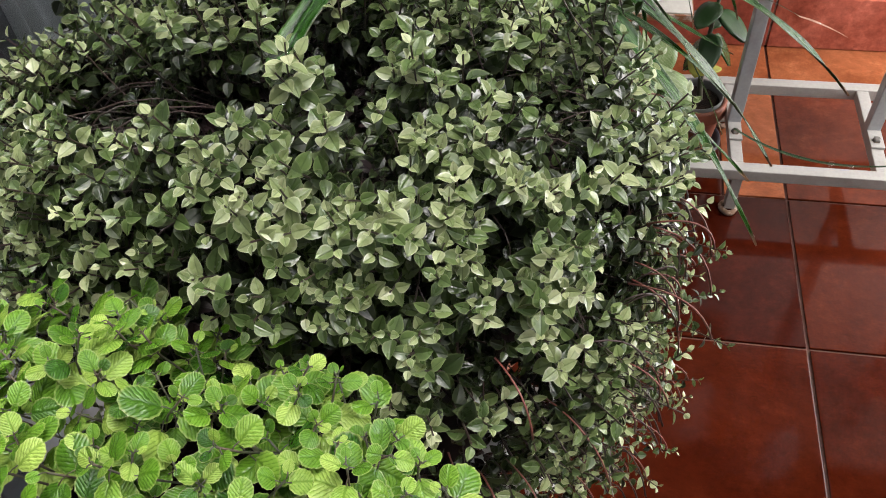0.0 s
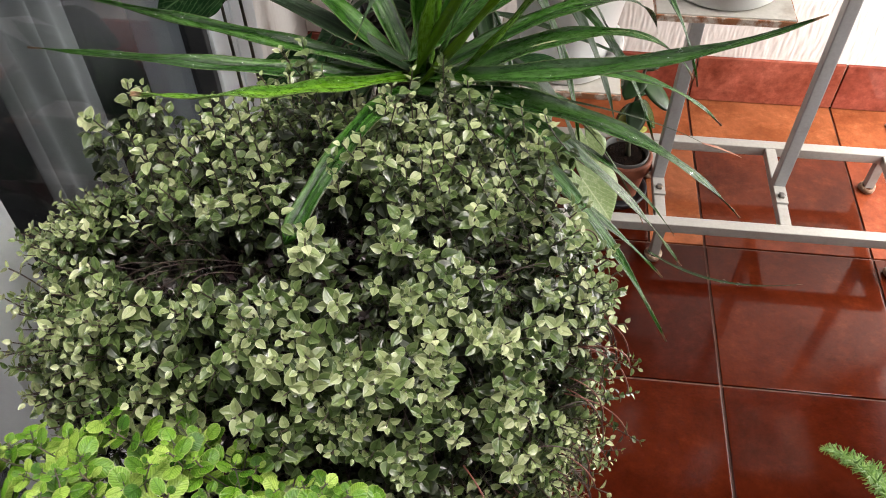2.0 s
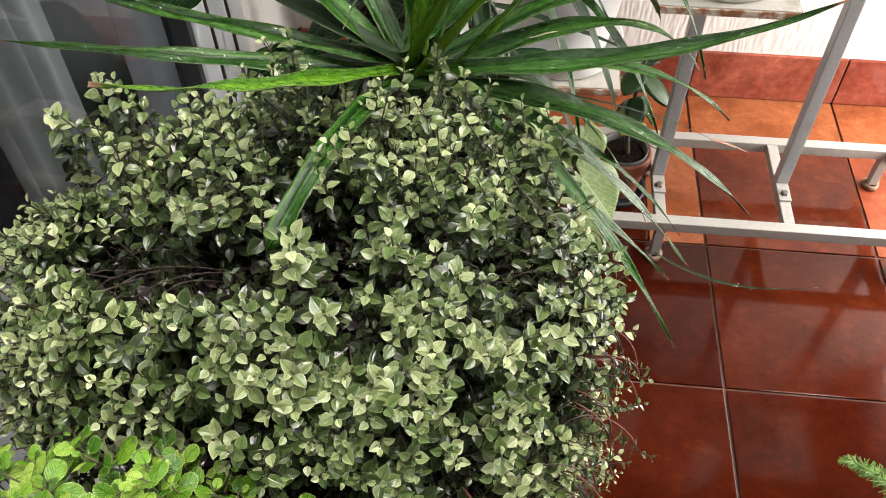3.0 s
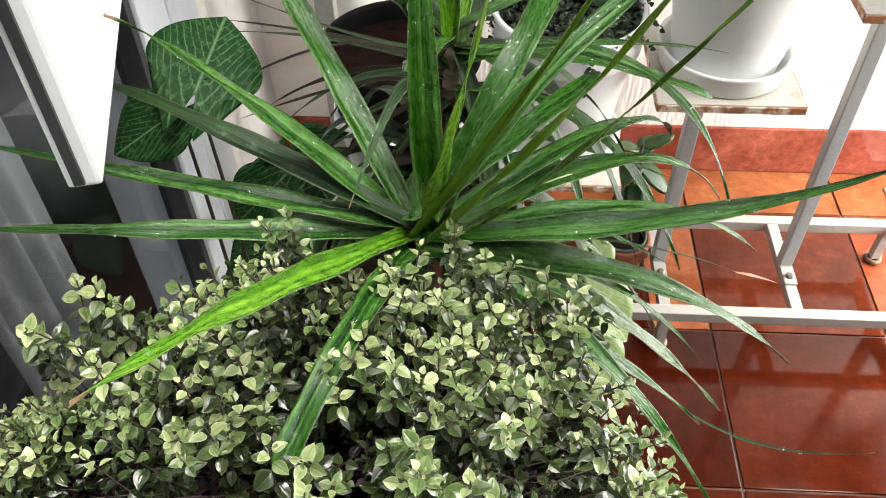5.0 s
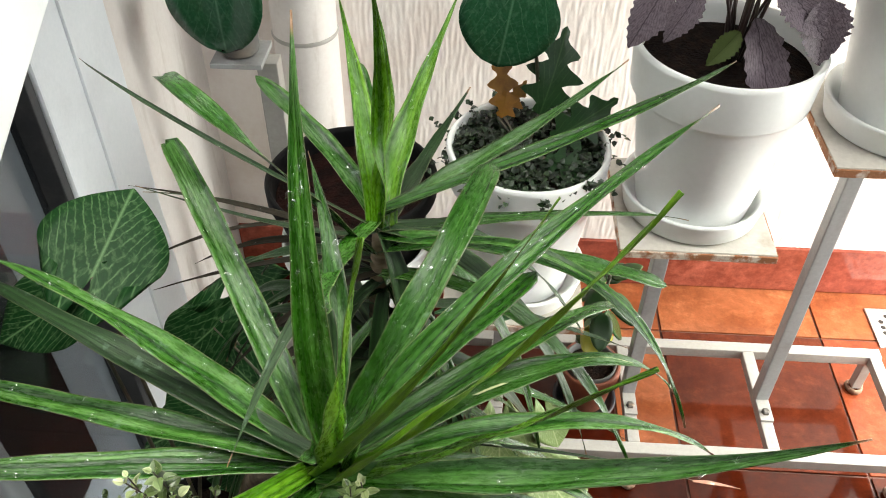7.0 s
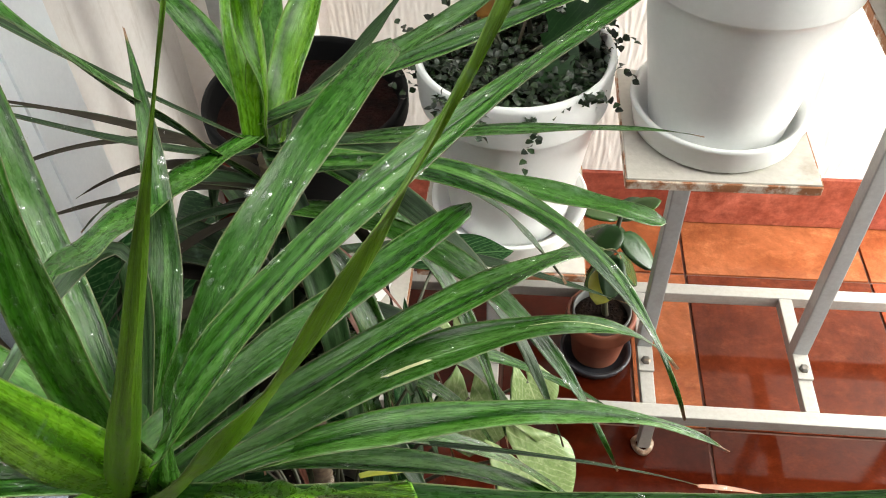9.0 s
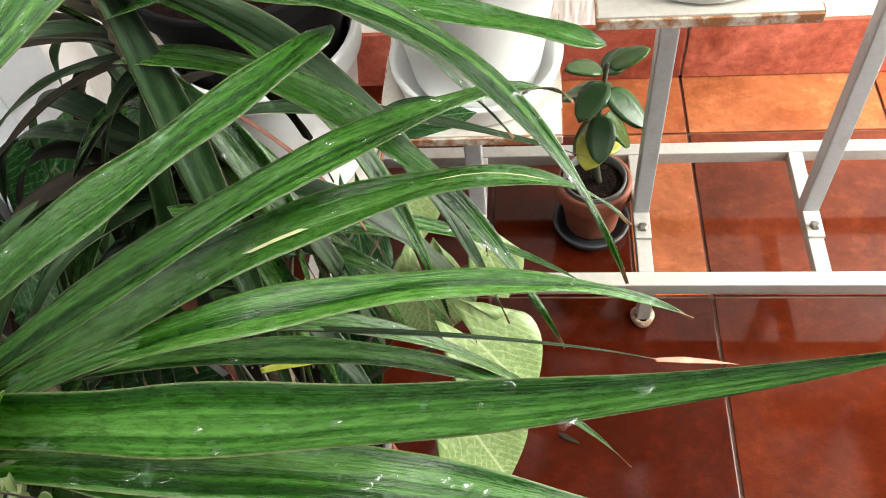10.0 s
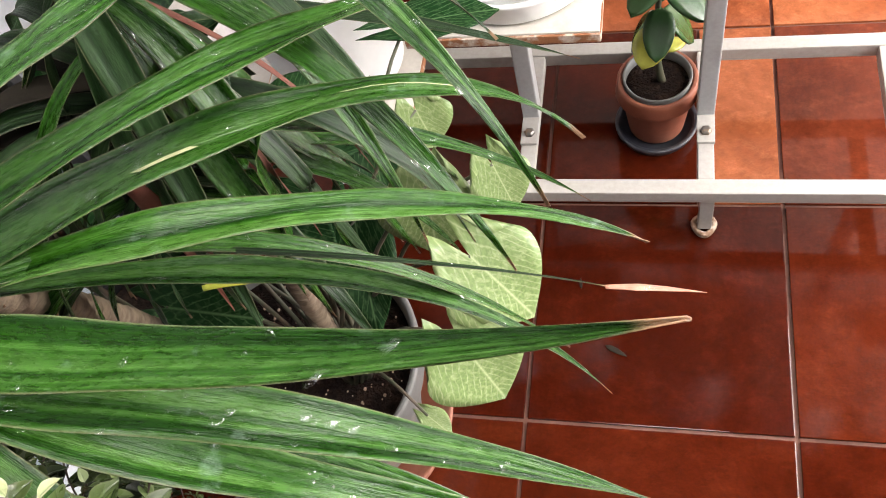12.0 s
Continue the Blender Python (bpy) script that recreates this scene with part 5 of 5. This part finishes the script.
for k in range(2600):
    a, r = rng.uniform(0, 2 * math.pi), math.sqrt(rng.random())
    x, y = LX + 0.19 * r * math.cos(a), LY + 0.1 * r * math.sin(a) - 0.12 * (0.19 * r * math.cos(a))
    z = 0.782 - 0.035 * r ** 4 + 0.04 * noise.noise(Vector((x * 26, y * 26, 2))) - 0.012 * rng.random()
    p, big = Vector((x, y, z)), rng.uniform(0.7, 1.2)
    if any((p - q).length < 0.0105 * (big + b) * 0.92 for q, b in placed):
        continue
    placed.append((p, big))
    axis = Vector((rng.uniform(-0.6, 0.6) + 0.5 * (x - LX) / 0.19, rng.uniform(-0.55, 0.25) + 0.4 * (y - LY) / 0.1, 1)).normalized()
    turn = rng.uniform(0, 6.28)
    tube([p - axis * 0.04 + Vector((0.006, 0.004, 0)), p - axis * 0.015, p + axis * 0.004], 0.0006, 5, stems)
    for lvl, (drop, size, rise) in enumerate(((0.005, 0.36, 0.8), (0.001, 0.62, 0.35), (-0.007, 0.95, 0.1), (-0.019, 1.1, 0.05))):
        for side in (0, math.pi):
            if rng.random() < 0.12:
                continue
            b = turn + side + rng.uniform(-0.3, 0.3)
            flat = (axis.orthogonal().normalized() * math.cos(b) + axis.cross(axis.orthogonal()).normalized() * math.sin(b))
            out = (flat + axis * (rise + rng.uniform(-0.25, 0.25))).normalized()
            foot = p + axis * drop * big
            at = foot + out * (0.0035 * size * big + 0.001)
            m = facing(at, out, axis + flat * rng.uniform(-0.3, 0.3), rng.uniform(-20, 20), size * big * rng.uniform(0.88, 1.12))
            tube([foot, (foot + at) / 2 + axis * 0.0006, at + out * 0.001], 0.00035, 4, stems)
            if count < 300 and lvl < 4:
                ob = new("leaf", lime_mesh[(k + lvl) % 6])
                ob.parent, ob.matrix_basis = lime, m
                count += 1
            else:
                low.add(round_leaf(0.0082, 13, 0.15, k + lvl), m)
        turn += math.pi / 2
part("stem_mass", stems, M["twig"], lime, "thin dark stems", True, "stuff")
low.link("lower_leaves", [M["lime"]], lime, "smaller lower lime leaves", "stuff")


# ---- broad leaved plants ----
def heart(u):
    return (u + 0.03) ** 0.42 * max(1 - u, 0) ** 0.92 / 0.462


def heart_leaf(length, width, fold=0.15, bend=0.25, rows=16, cols=8, lobes=0.27, wave=0.02, full=False):
    """A heart or arrowhead leaf along +y: two back lobes beside the stalk, waved margin."""
    verts, faces, uvs = [], [], []
    for k in range(rows + 1):
        u = k / rows
        edge = math.sin(math.pi * min(0.04 + 0.96 * u, 1) ** 0.85) ** 0.55 if full and u < 1 else heart(u)
        h = max(edge, 0.01) * width / 2
        for c in range(cols + 1):
            s = 2 * c / cols - 1
            back = -lobes * length * (1 - u) ** 3 * math.sin(math.pi * min(abs(s), 1)) ** 1.2 * 2
            z = abs(s) ** 1.3 * h * fold - bend * length * u * u + wave * length * math.sin(9 * u + 4 * s) * abs(s)
            verts.append(Vector((s * h, length * u + back, z)))
            uvs.append((0.5 + 0.5 * s * max(edge, 0.01), u))
    for k in range(rows):
        for c in range(cols):
            i = k * (cols + 1) + c
            faces.append((i, i + 1, i + cols + 2, i + cols + 1))
    return verts, faces, uvs


def broad_plant(name, label, category, leaves, root, stem_mat, mat):
    """leaves: stalk point, tip direction, up, length, width. Each gets a stalk from the root."""
    ob = thing(name, label, category)
    for k, (at, along, up, length, width, *own) in enumerate(leaves):
        h = Heap()
        h.add(heart_leaf(length, width, wave=0.012 + 0.008 * (k % 3), bend=0.2 if mat == "glossy_leaf" else 0.08, full=mat == "glossy_leaf"), facing(at, along, up))
        lf = h.link("leaf", [M[own[0] if own else mat]], ob)
        md = lf.modifiers.new("body", "SOLIDIFY")
        md.thickness, md.offset = 0.0006, -1
        r = Vector(root) + Vector((0.02 * math.cos(k * 2.4), 0.02 * math.sin(k * 2.4), 0))
        a = Vector(at)
        part("stalk", tube(arc(r, (r + a) / 2 + Vector((0, 0, 0.06)), a, 8), [0.003 - 0.0015 * n / 8 for n in range(9)], 6), M[stem_mat], ob, "", True)
    return ob


broad_plant("arrowhead_plant", "pale green variegated arrowhead plant in the grey pot", "house plant", [
    ((0.266, 0.657, 0.486), (0.033, -0.028, -0.046), (0.1, -0.25, 1), 0.063, 0.088),
    ((0.273, 0.713, 0.517), (0.047, -0.026, -0.047), (0.1, -0.25, 1), 0.072, 0.090),
    ((0.224, 0.786, 0.500), (0.004, -0.037, -0.050), (0.1, -0.25, 1), 0.062, 0.090),
    ((0.279, 0.801, 0.510), (0.018, -0.022, -0.035), (0.1, -0.25, 1), 0.045, 0.055),
    ((0.203, 0.865, 0.500), (0.013, -0.012, -0.040), (0.1, -0.25, 1), 0.044, 0.060),
] + [
    ((0.20, 0.655, 0.30), (0.8, -0.5, -0.1), (0, 0, 1), 0.03, 0.028),
    ((0.146, 0.878, 0.45), (0.2, -0.9, -0.6), (0.2, -0.4, 1), 0.10, 0.06, "arrow_dark"),
    ((0.047, 0.8, 0.451), (0.9, -0.5, -0.1), (0, 0, 1), 0.10, 0.08, "arrow_dark"),
    ((0.135, 0.8, 0.42), (0.3, -1, -0.3), (0, -0.2, 1), 0.11, 0.07, "arrow_dark"),
    ((-0.052, 0.717, 0.389), (0.13, -0.03, 0.05), (0.1, -0.45, 1), 0.13, 0.10, "arrow_dark"),
    ((0.177, 0.966, 0.499), (0.8, 0.3, -0.1), (0, 0, 1), 0.09, 0.06, "arrow_dark"),
    ((0.0, 0.86, 0.44), (-0.5, 0.4, -0.3), (0, -0.3, 1), 0.10, 0.08, "arrow_dark"),
    ((-0.05, 0.78, 0.42), (-0.8, -0.1, -0.3), (-0.2, -0.2, 1), 0.10, 0.08, "arrow_dark"),
    ((0.03, 0.92, 0.42), (0.2, 0.9, -0.2), (0, -0.2, 1), 0.10, 0.075, "arrow_dark"),
    ((0.09, 0.86, 0.46), (0.5, 0.5, -0.2), (0, -0.3, 1), 0.09, 0.07, "arrow_dark"),
    ((-0.09, 0.86, 0.46), (-0.6, 0.6, -0.1), (-0.1, -0.3, 1), 0.10, 0.08, "arrow_dark"),
    ((-0.14, 0.90, 0.52), (-0.5, -0.1, -0.5), (0.3, -0.5, 0.8), 0.11, 0.10, "arrow_dark"),
    ((-0.17, 0.98, 0.46), (-0.3, -0.5, -0.4), (0.3, -0.5, 0.8), 0.11, 0.10, "arrow_dark"),
    ((-0.10, 1.02, 0.48), (-0.4, 0.2, -0.3), (0.3, -0.6, 0.7), 0.11, 0.09, "arrow_dark"),
    ((-0.16, 0.84, 0.40), (-0.6, -0.1, -0.3), (0.4, -0.3, 0.9), 0.10, 0.09, "arrow_dark"),
    ((-0.13, 1.05, 0.38), (-0.5, -0.2, -0.2), (0.3, -0.6, 0.7), 0.12, 0.10, "arrow_dark"),
    ((-0.19, 1.0, 0.32), (-0.3, -0.4, -0.1), (0.4, -0.4, 0.8), 0.11, 0.10, "arrow_dark"),
], (0.08, 0.74, 0.19), "twig", "arrow_pale")
broad_plant("arrowhead_plant", "tall arrowhead plant with dark green white-veined leaves", "house plant", [
    ((-0.126, 0.673, 0.833), (0.015, 0.081, 0.031), (0.3, -0.55, 0.75), 0.090, 0.108, "arrow_dark"),
    ((-0.145, 0.668, 0.815), (-0.06, -0.03, -0.03), (0.3, -0.6, 0.75), 0.075, 0.07, "arrow_dark"),
    ((-0.082, 0.741, 0.601), (0.5, -0.4, -0.2), (0.1, -0.3, 1), 0.07, 0.06, "arrow_dark"),
], (-0.17, 0.76, 0.20), "twig", "arrow_dark")
pot("dark_pot", "dark plastic pot in the corner", (-0.18, 0.78, 0.0), 0.075, 0.1, 0.22, 0.03, M["dark_pot"], M["soil"])

# ---- tall stand in the corner with a glossy leaved plant ----
cs = thing("corner_stand", "white painted steel plant stand in the corner", "plant stand")
part("plate", box(-0.215, 1.27, 0.672, -0.138, 1.345, 0.68, 0.001), M["post"], cs)
part("post", box(-0.152, 1.29, 0.02, -0.12, 1.32, 0.672, 0.002), M["rack"], cs)
part("base", box(-0.3, 1.24, 0.0, -0.11, 1.42, 0.02, 0.002), M["rack"], cs)
pot("grey_pot", "small grey plastic pot on the corner stand", (-0.177, 1.308, 0.681), 0.028, 0.036, 0.07, 0.02, M["grey_pot"], M["soil"])
broad_plant("glossy_plant", "glossy plant with big deep green leaves", "house plant", [
    ((-0.178, 1.25, 0.86), (-0.03, -0.1, -1), (0.05, -1, 0.15), 0.157, 0.13),
    ((-0.26, 1.3, 0.9), (-0.3, -0.6, 0.3), (0, -0.5, 1), 0.12, 0.11),
], (-0.178, 1.34, 0.72), "twig", "glossy_leaf")
broad_plant("glossy_plant", "large glossy deep green leaf over the succulent pot", "house plant", [
    ((0.223, 1.166, 0.873), (-0.15, -0.3, -0.9), (0.05, -0.95, 0.3), 0.112, 0.125),
], (0.25, 1.175, 0.629), "twig", "glossy_leaf")

# ---- succulent mat, withered leaf and lobed leaf in the white bowl ----
mat_plant = thing("succulent_mat", "mat of tiny dark succulent leaves spilling over the rim", "house plant")
h = Heap()
rng = random.Random(31)
small = blade(0.0095, 0.008, ovate, 3, 0.35, 0.25)
for k in range(2900):
    a, r = rng.uniform(0, 2 * math.pi), 0.106 * math.sqrt(rng.random())
    z = 0.638 + 0.014 * noise.noise(Vector((r * math.cos(a) * 40, r * math.sin(a) * 40, 1))) + rng.uniform(-0.004, 0.014)
    h.add(small, Matrix.Translation((0.252 + r * math.cos(a), 1.138 + r * math.sin(a), z)) @ pose(0, 0, 0, rng.uniform(-10, 60), rng.uniform(-40, 40), rng.uniform(0, 360)))
for k in range(26):
    a = rng.uniform(0, 2 * math.pi)
    p = Vector((0.252 + 0.106 * math.cos(a), 1.138 + 0.106 * math.sin(a), 0.648))
    q = p + Vector((math.cos(a) * rng.uniform(0.01, 0.045), math.sin(a) * rng.uniform(0.01, 0.045), rng.uniform(-0.05, 0.02)))
    for n in range(9):
        c = p.lerp(q, n / 8) + Vector([rng.uniform(-0.003, 0.003) for _ in range(3)])
        h.add(small, Matrix.Translation(c) @ pose(0, 0, 0, rng.uniform(-30, 60), rng.uniform(-40, 40), rng.uniform(0, 360)))
h.link("leaf_mat", [M["succulent"]], mat_plant, "", "stuff")


def lobed_leaf(length, width, lobes=4, fold=0.2, bend=0.3):
    rows, cols = 24, 6
    return blade(length, width, lambda u: ovate(u) * (0.68 + 0.32 * math.cos(2 * math.pi * lobes * u)), rows, fold, bend, cols)


lob = thing("lobed_plant", "plant with dull dark oak-lobed leaves and a withered amber leaf", "house plant")
for at, along, up, ln, w, mt in (
    ((0.264, 1.156, 0.689), (0.25, 0.25, 0.8), (0.1, -1, 0.35), 0.115, 0.085, "lobed"),
    ((0.282, 1.138, 0.661), (0.75, 0.1, 0.55), (0, -0.9, 0.6), 0.10, 0.075, "lobed"),
    ((0.273, 1.11, 0.652), (0.4, -0.2, 0.05), (0.1, -0.3, 1), 0.07, 0.06, "lobed"),
    ((0.218, 1.175, 0.671), (-0.1, 0.3, 0.9), (0, -1, 0.2), 0.09, 0.045, "yellow_leaf"),
    ((0.209, 1.175, 0.671), (0.5, 0.2, 0.6), (0, -1, 0.3), 0.06, 0.04, "yellow_leaf"),
):
    h = Heap()
    h.add(lobed_leaf(ln, w), facing(at, along, up))
    h.link("leaf", [M[mt]], lob, "withered amber leaf" if mt == "yellow_leaf" else "")
    part("stalk", tube([(0.25, 1.156, 0.625), at], 0.002, 6), M["twig"], lob, "", True)

# ---- purple leaved plant in the large white pot ----
col = thing("purple_plant", "plant with crinkled dusky purple toothed leaves", "house plant")
rng = random.Random(5)
crown = Vector((0.492, 1.138, 0.847))
for k in range(7):
    a = 2.399 * k
    tilt = 0.15 + 0.055 * k
    out = Vector((math.cos(a), math.sin(a), 0))
    at = crown + out * (0.015 + 0.003 * k) + Vector((0, 0, 0.10 - 0.006 * k))
    along = out * math.sin(0.7 + tilt * 0.8) + UP * math.cos(0.7 + tilt * 0.8)
    ln = rng.uniform(0.066, 0.108)
    h = Heap()
    sh = blade(ln, ln * 0.72, lambda u: ovate(u) * (0.93 + 0.07 * math.cos(2 * math.pi * 11 * u)), 33, 0.25, 0.35, 6)
    h.add((([v + Vector((0, 0, 0.0022 * math.sin(v.y * 420) * (1 if i % 2 else -1))) for i, v in enumerate(sh[0])]), sh[1], sh[2]), facing(at, along, UP + out * 0.2))
    h.link("leaf", [M["coleus"]], col)
    part("stalk", tube([(0.488 + 0.01 * math.cos(a), 1.138 + 0.01 * math.sin(a), 0.785), at], 0.0022, 6), M["vine_stem"], col, "", True)

for at, tip, wide, mt in (
    ((0.487, 1.085, 0.875), (0.540, 1.045, 0.740), 0.056, "coleus"),
    ((0.552, 1.075, 0.905), (0.566, 1.06, 0.83), 0.062, "coleus"),
    ((0.500, 1.08, 0.925), (0.560, 1.055, 0.868), 0.056, "coleus"),
    ((0.385, 1.09, 0.91), (0.349, 1.06, 0.845), 0.05, "coleus"),
    ((0.420, 1.085, 0.905), (0.387, 1.06, 0.853), 0.038, "coleus"),
    ((0.479, 1.1, 0.850), (0.448, 1.09, 0.808), 0.030, "coleus_green"),
):
    at, tip = Vector(at), Vector(tip)
    ln = (tip - at).length
    sh = blade(ln, wide, lambda u: ovate(u) * (0.92 + 0.08 * math.cos(2 * math.pi * 9 * u)), 33, 0.3, 0.08, 6)
    h = Heap()
    h.add((([v + Vector((0, 0, 0.0022 * math.sin(v.y * 420) * (1 if i % 2 else -1))) for i, v in enumerate(sh[0])]), sh[1], sh[2]), facing(at, tip - at, (0.1, -0.8, 0.5)))
    h.link("leaf", [M[mt]], col, "small olive leaf" if mt == "coleus_green" else "")
    part("stalk", tube(arc((0.488, 1.138, 0.788), (at + crown) / 2 + Vector((0, 0, 0.05)), at, 6), 0.002, 6), M["vine_stem"], col, "", True)

# ---- jade seedling in the small clay pot ----
jade = thing("jade_plant", "young jade plant with thick oval leaves", "house plant")
part("stem", tube(arc((0.415, 1.217, 0.1), (0.405, 1.212, 0.2), (0.412, 1.217, 0.34), 10), [0.006 - 0.0003 * k for k in range(11)], 8), M["twig"], jade, "", True)


def thick_leaf(length, width):
    v, f, uv = blade(length, width, lambda u: math.sin(math.pi * min(max(u, 0), 1) ** 0.8) ** 0.55 if 0 < u < 1 else 0.0, 9, 0.12, 0.12, 4)
    return v, f, uv


for k, (z, a, e, ln) in enumerate(((0.222, -112, -14, 0.06), (0.17, 40, -5, 0.04), (0.19, 100, 0, 0.045), (0.24, 188, -55, 0.072), (0.25, -8, -50, 0.07), (0.255, -95, -25, 0.068), (0.26, 85, 0, 0.06), (0.295, 150, -28, 0.072), (0.30, -35, -25, 0.072), (0.315, -120, -5, 0.068), (0.32, 60, 5, 0.06), (0.335, 200, 25, 0.055), (0.335, 10, 30, 0.055))):
    h = Heap()
    h.add(thick_leaf(ln, ln * (0.8 if k == 0 else 0.58)), Matrix.Translation((0.41, 1.215, z)) @ pose(0, 0, 0, 0, 0, a - 90) @ pose(0, 0.004, 0, e, 0, 0))
    lf = h.link("leaf", [M["jade_yellow" if k < 2 else "jade"]], jade, "yellowed lower leaf" if k < 2 else "")
    md = lf.modifiers.new("flesh", "SOLIDIFY")
    md.thickness = 0.003

part("inner_pot", lathe([(0.046, 0.1), (0.0475, 0.119), (0.0465, 0.121), (0.044, 0.119), (0.043, 0.1)], 40, (0.407, 1.217, 0)), M["grey_pot"], jade, "grey nursery pot rim", True)

# ---- feathery frond at the open side ----
fr = thing("asparagus_fern", "feathery light green asparagus fern, unseen fronds added for shade", "fern")
h = Heap()
rng = random.Random(8)
needle = blade(0.011, 0.0016, lambda u: 1 - u * 0.7, 1, 0.0, 0.1, 1)
rachis = bmesh.new()
CROWN = Vector((0.90, 0.20, 0.42))
fronds = [((0.62, 0.22, 0.5), (0.54, 0.285, 0.57), (0.49, 0.31, 0.586)), ((0.62, 0.22, 0.5), (0.55, 0.25, 0.55), (0.51, 0.265, 0.57)), ((0.62, 0.22, 0.5), (0.56, 0.30, 0.545), (0.525, 0.325, 0.54))]
# unseen fronds, added so the bush shades the front floor
for k in range(46):
    a, far, high = 2.399 * k, rng.uniform(0.16, 0.3), rng.uniform(0.02, 0.34)
    tip = CROWN + Vector((0.06 + far * math.cos(a) * 0.75, far * math.sin(a), high))
    fronds.append((CROWN, (CROWN + tip) / 2 + Vector((0, 0, 0.08)), tip))
for base, mid, tip in fronds:
    pts = arc(base, mid, tip, 60)
    tube(pts[::6], [0.0022 - 0.0015 * k / 10 for k in range(11)], 5, rachis)
    for k, p in enumerate(pts):
        t = (pts[min(k + 1, 60)] - pts[max(k - 1, 0)]).normalized()
        for _ in range(10):
            d = (Vector((rng.uniform(-1, 1), rng.uniform(-1, 1), rng.uniform(-0.6, 0.6))) + t * 0.6).normalized()
            h.add(needle, facing(p, d, UP, 0, (1.35 - 0.8 * (k / 60) ** 2)))
part("frond_stem", rachis, M["fern"], fr, "", True)
h.link("needles", [M["fern"]], fr, "soft needle leaves", "stuff")
pot("clay_pot", "terracotta pot of the feathery fern", (0.90, 0.2, 0.0), 0.1, 0.15, 0.40, 0.04, M["terracotta"], M["soil"])
part("frond_stem", tube(arc((0.89, 0.2, 0.38), (0.76, 0.2, 0.52), (0.62, 0.22, 0.5), 8), 0.0025, 6), M["fern"], fr, "", True)

# ---- fallen bits on the tiles ----
for x, y, turn, ln in ((0.347, 0.859, -119, 0.033), (0.234, 0.944, 70, 0.014), (0.311, 0.941, 5, 0.016)):
    bit = thing("leaf_scrap", "dry brown scrap of leaf lying on the floor tiles", "fallen leaf", "scraps on the floor")
    bit.matrix_basis = pose(x, y, 0.002, 0, 0, turn)
    h = Heap()
    h.add(blade(ln, ln * 0.22, ovate, 6, 0.5, -0.12, 2), Matrix())
    lf = h.link("leaf", [M["withered"]], bit)
    md = lf.modifiers.new("body", "SOLIDIFY")
    md.thickness = 0.0006

# ---- floor tiles ----
for x0, y0, x1, y1 in pavers:
    cx, cy = (x0 + x1) / 2, (y0 + y1) / 2
    # tone by place: rear tiles have their stronger light put into the colour
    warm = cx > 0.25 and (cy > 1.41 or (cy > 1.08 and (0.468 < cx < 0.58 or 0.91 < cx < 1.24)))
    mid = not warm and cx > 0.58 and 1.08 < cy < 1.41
    tone = "tile_orange_lit" if warm else "tile_mid_lit" if mid else "tile"
    key = (round(x1 - x0, 4), round(y1 - y0, 4), tone)
    if key not in tile_shapes:
        bm = box(-key[0] / 2, -key[1] / 2, -0.02, key[0] / 2, key[1] / 2, 0.0, 0.0012)
        me = bpy.data.meshes.new("tile")
        bm.to_mesh(me)
        bm.free()
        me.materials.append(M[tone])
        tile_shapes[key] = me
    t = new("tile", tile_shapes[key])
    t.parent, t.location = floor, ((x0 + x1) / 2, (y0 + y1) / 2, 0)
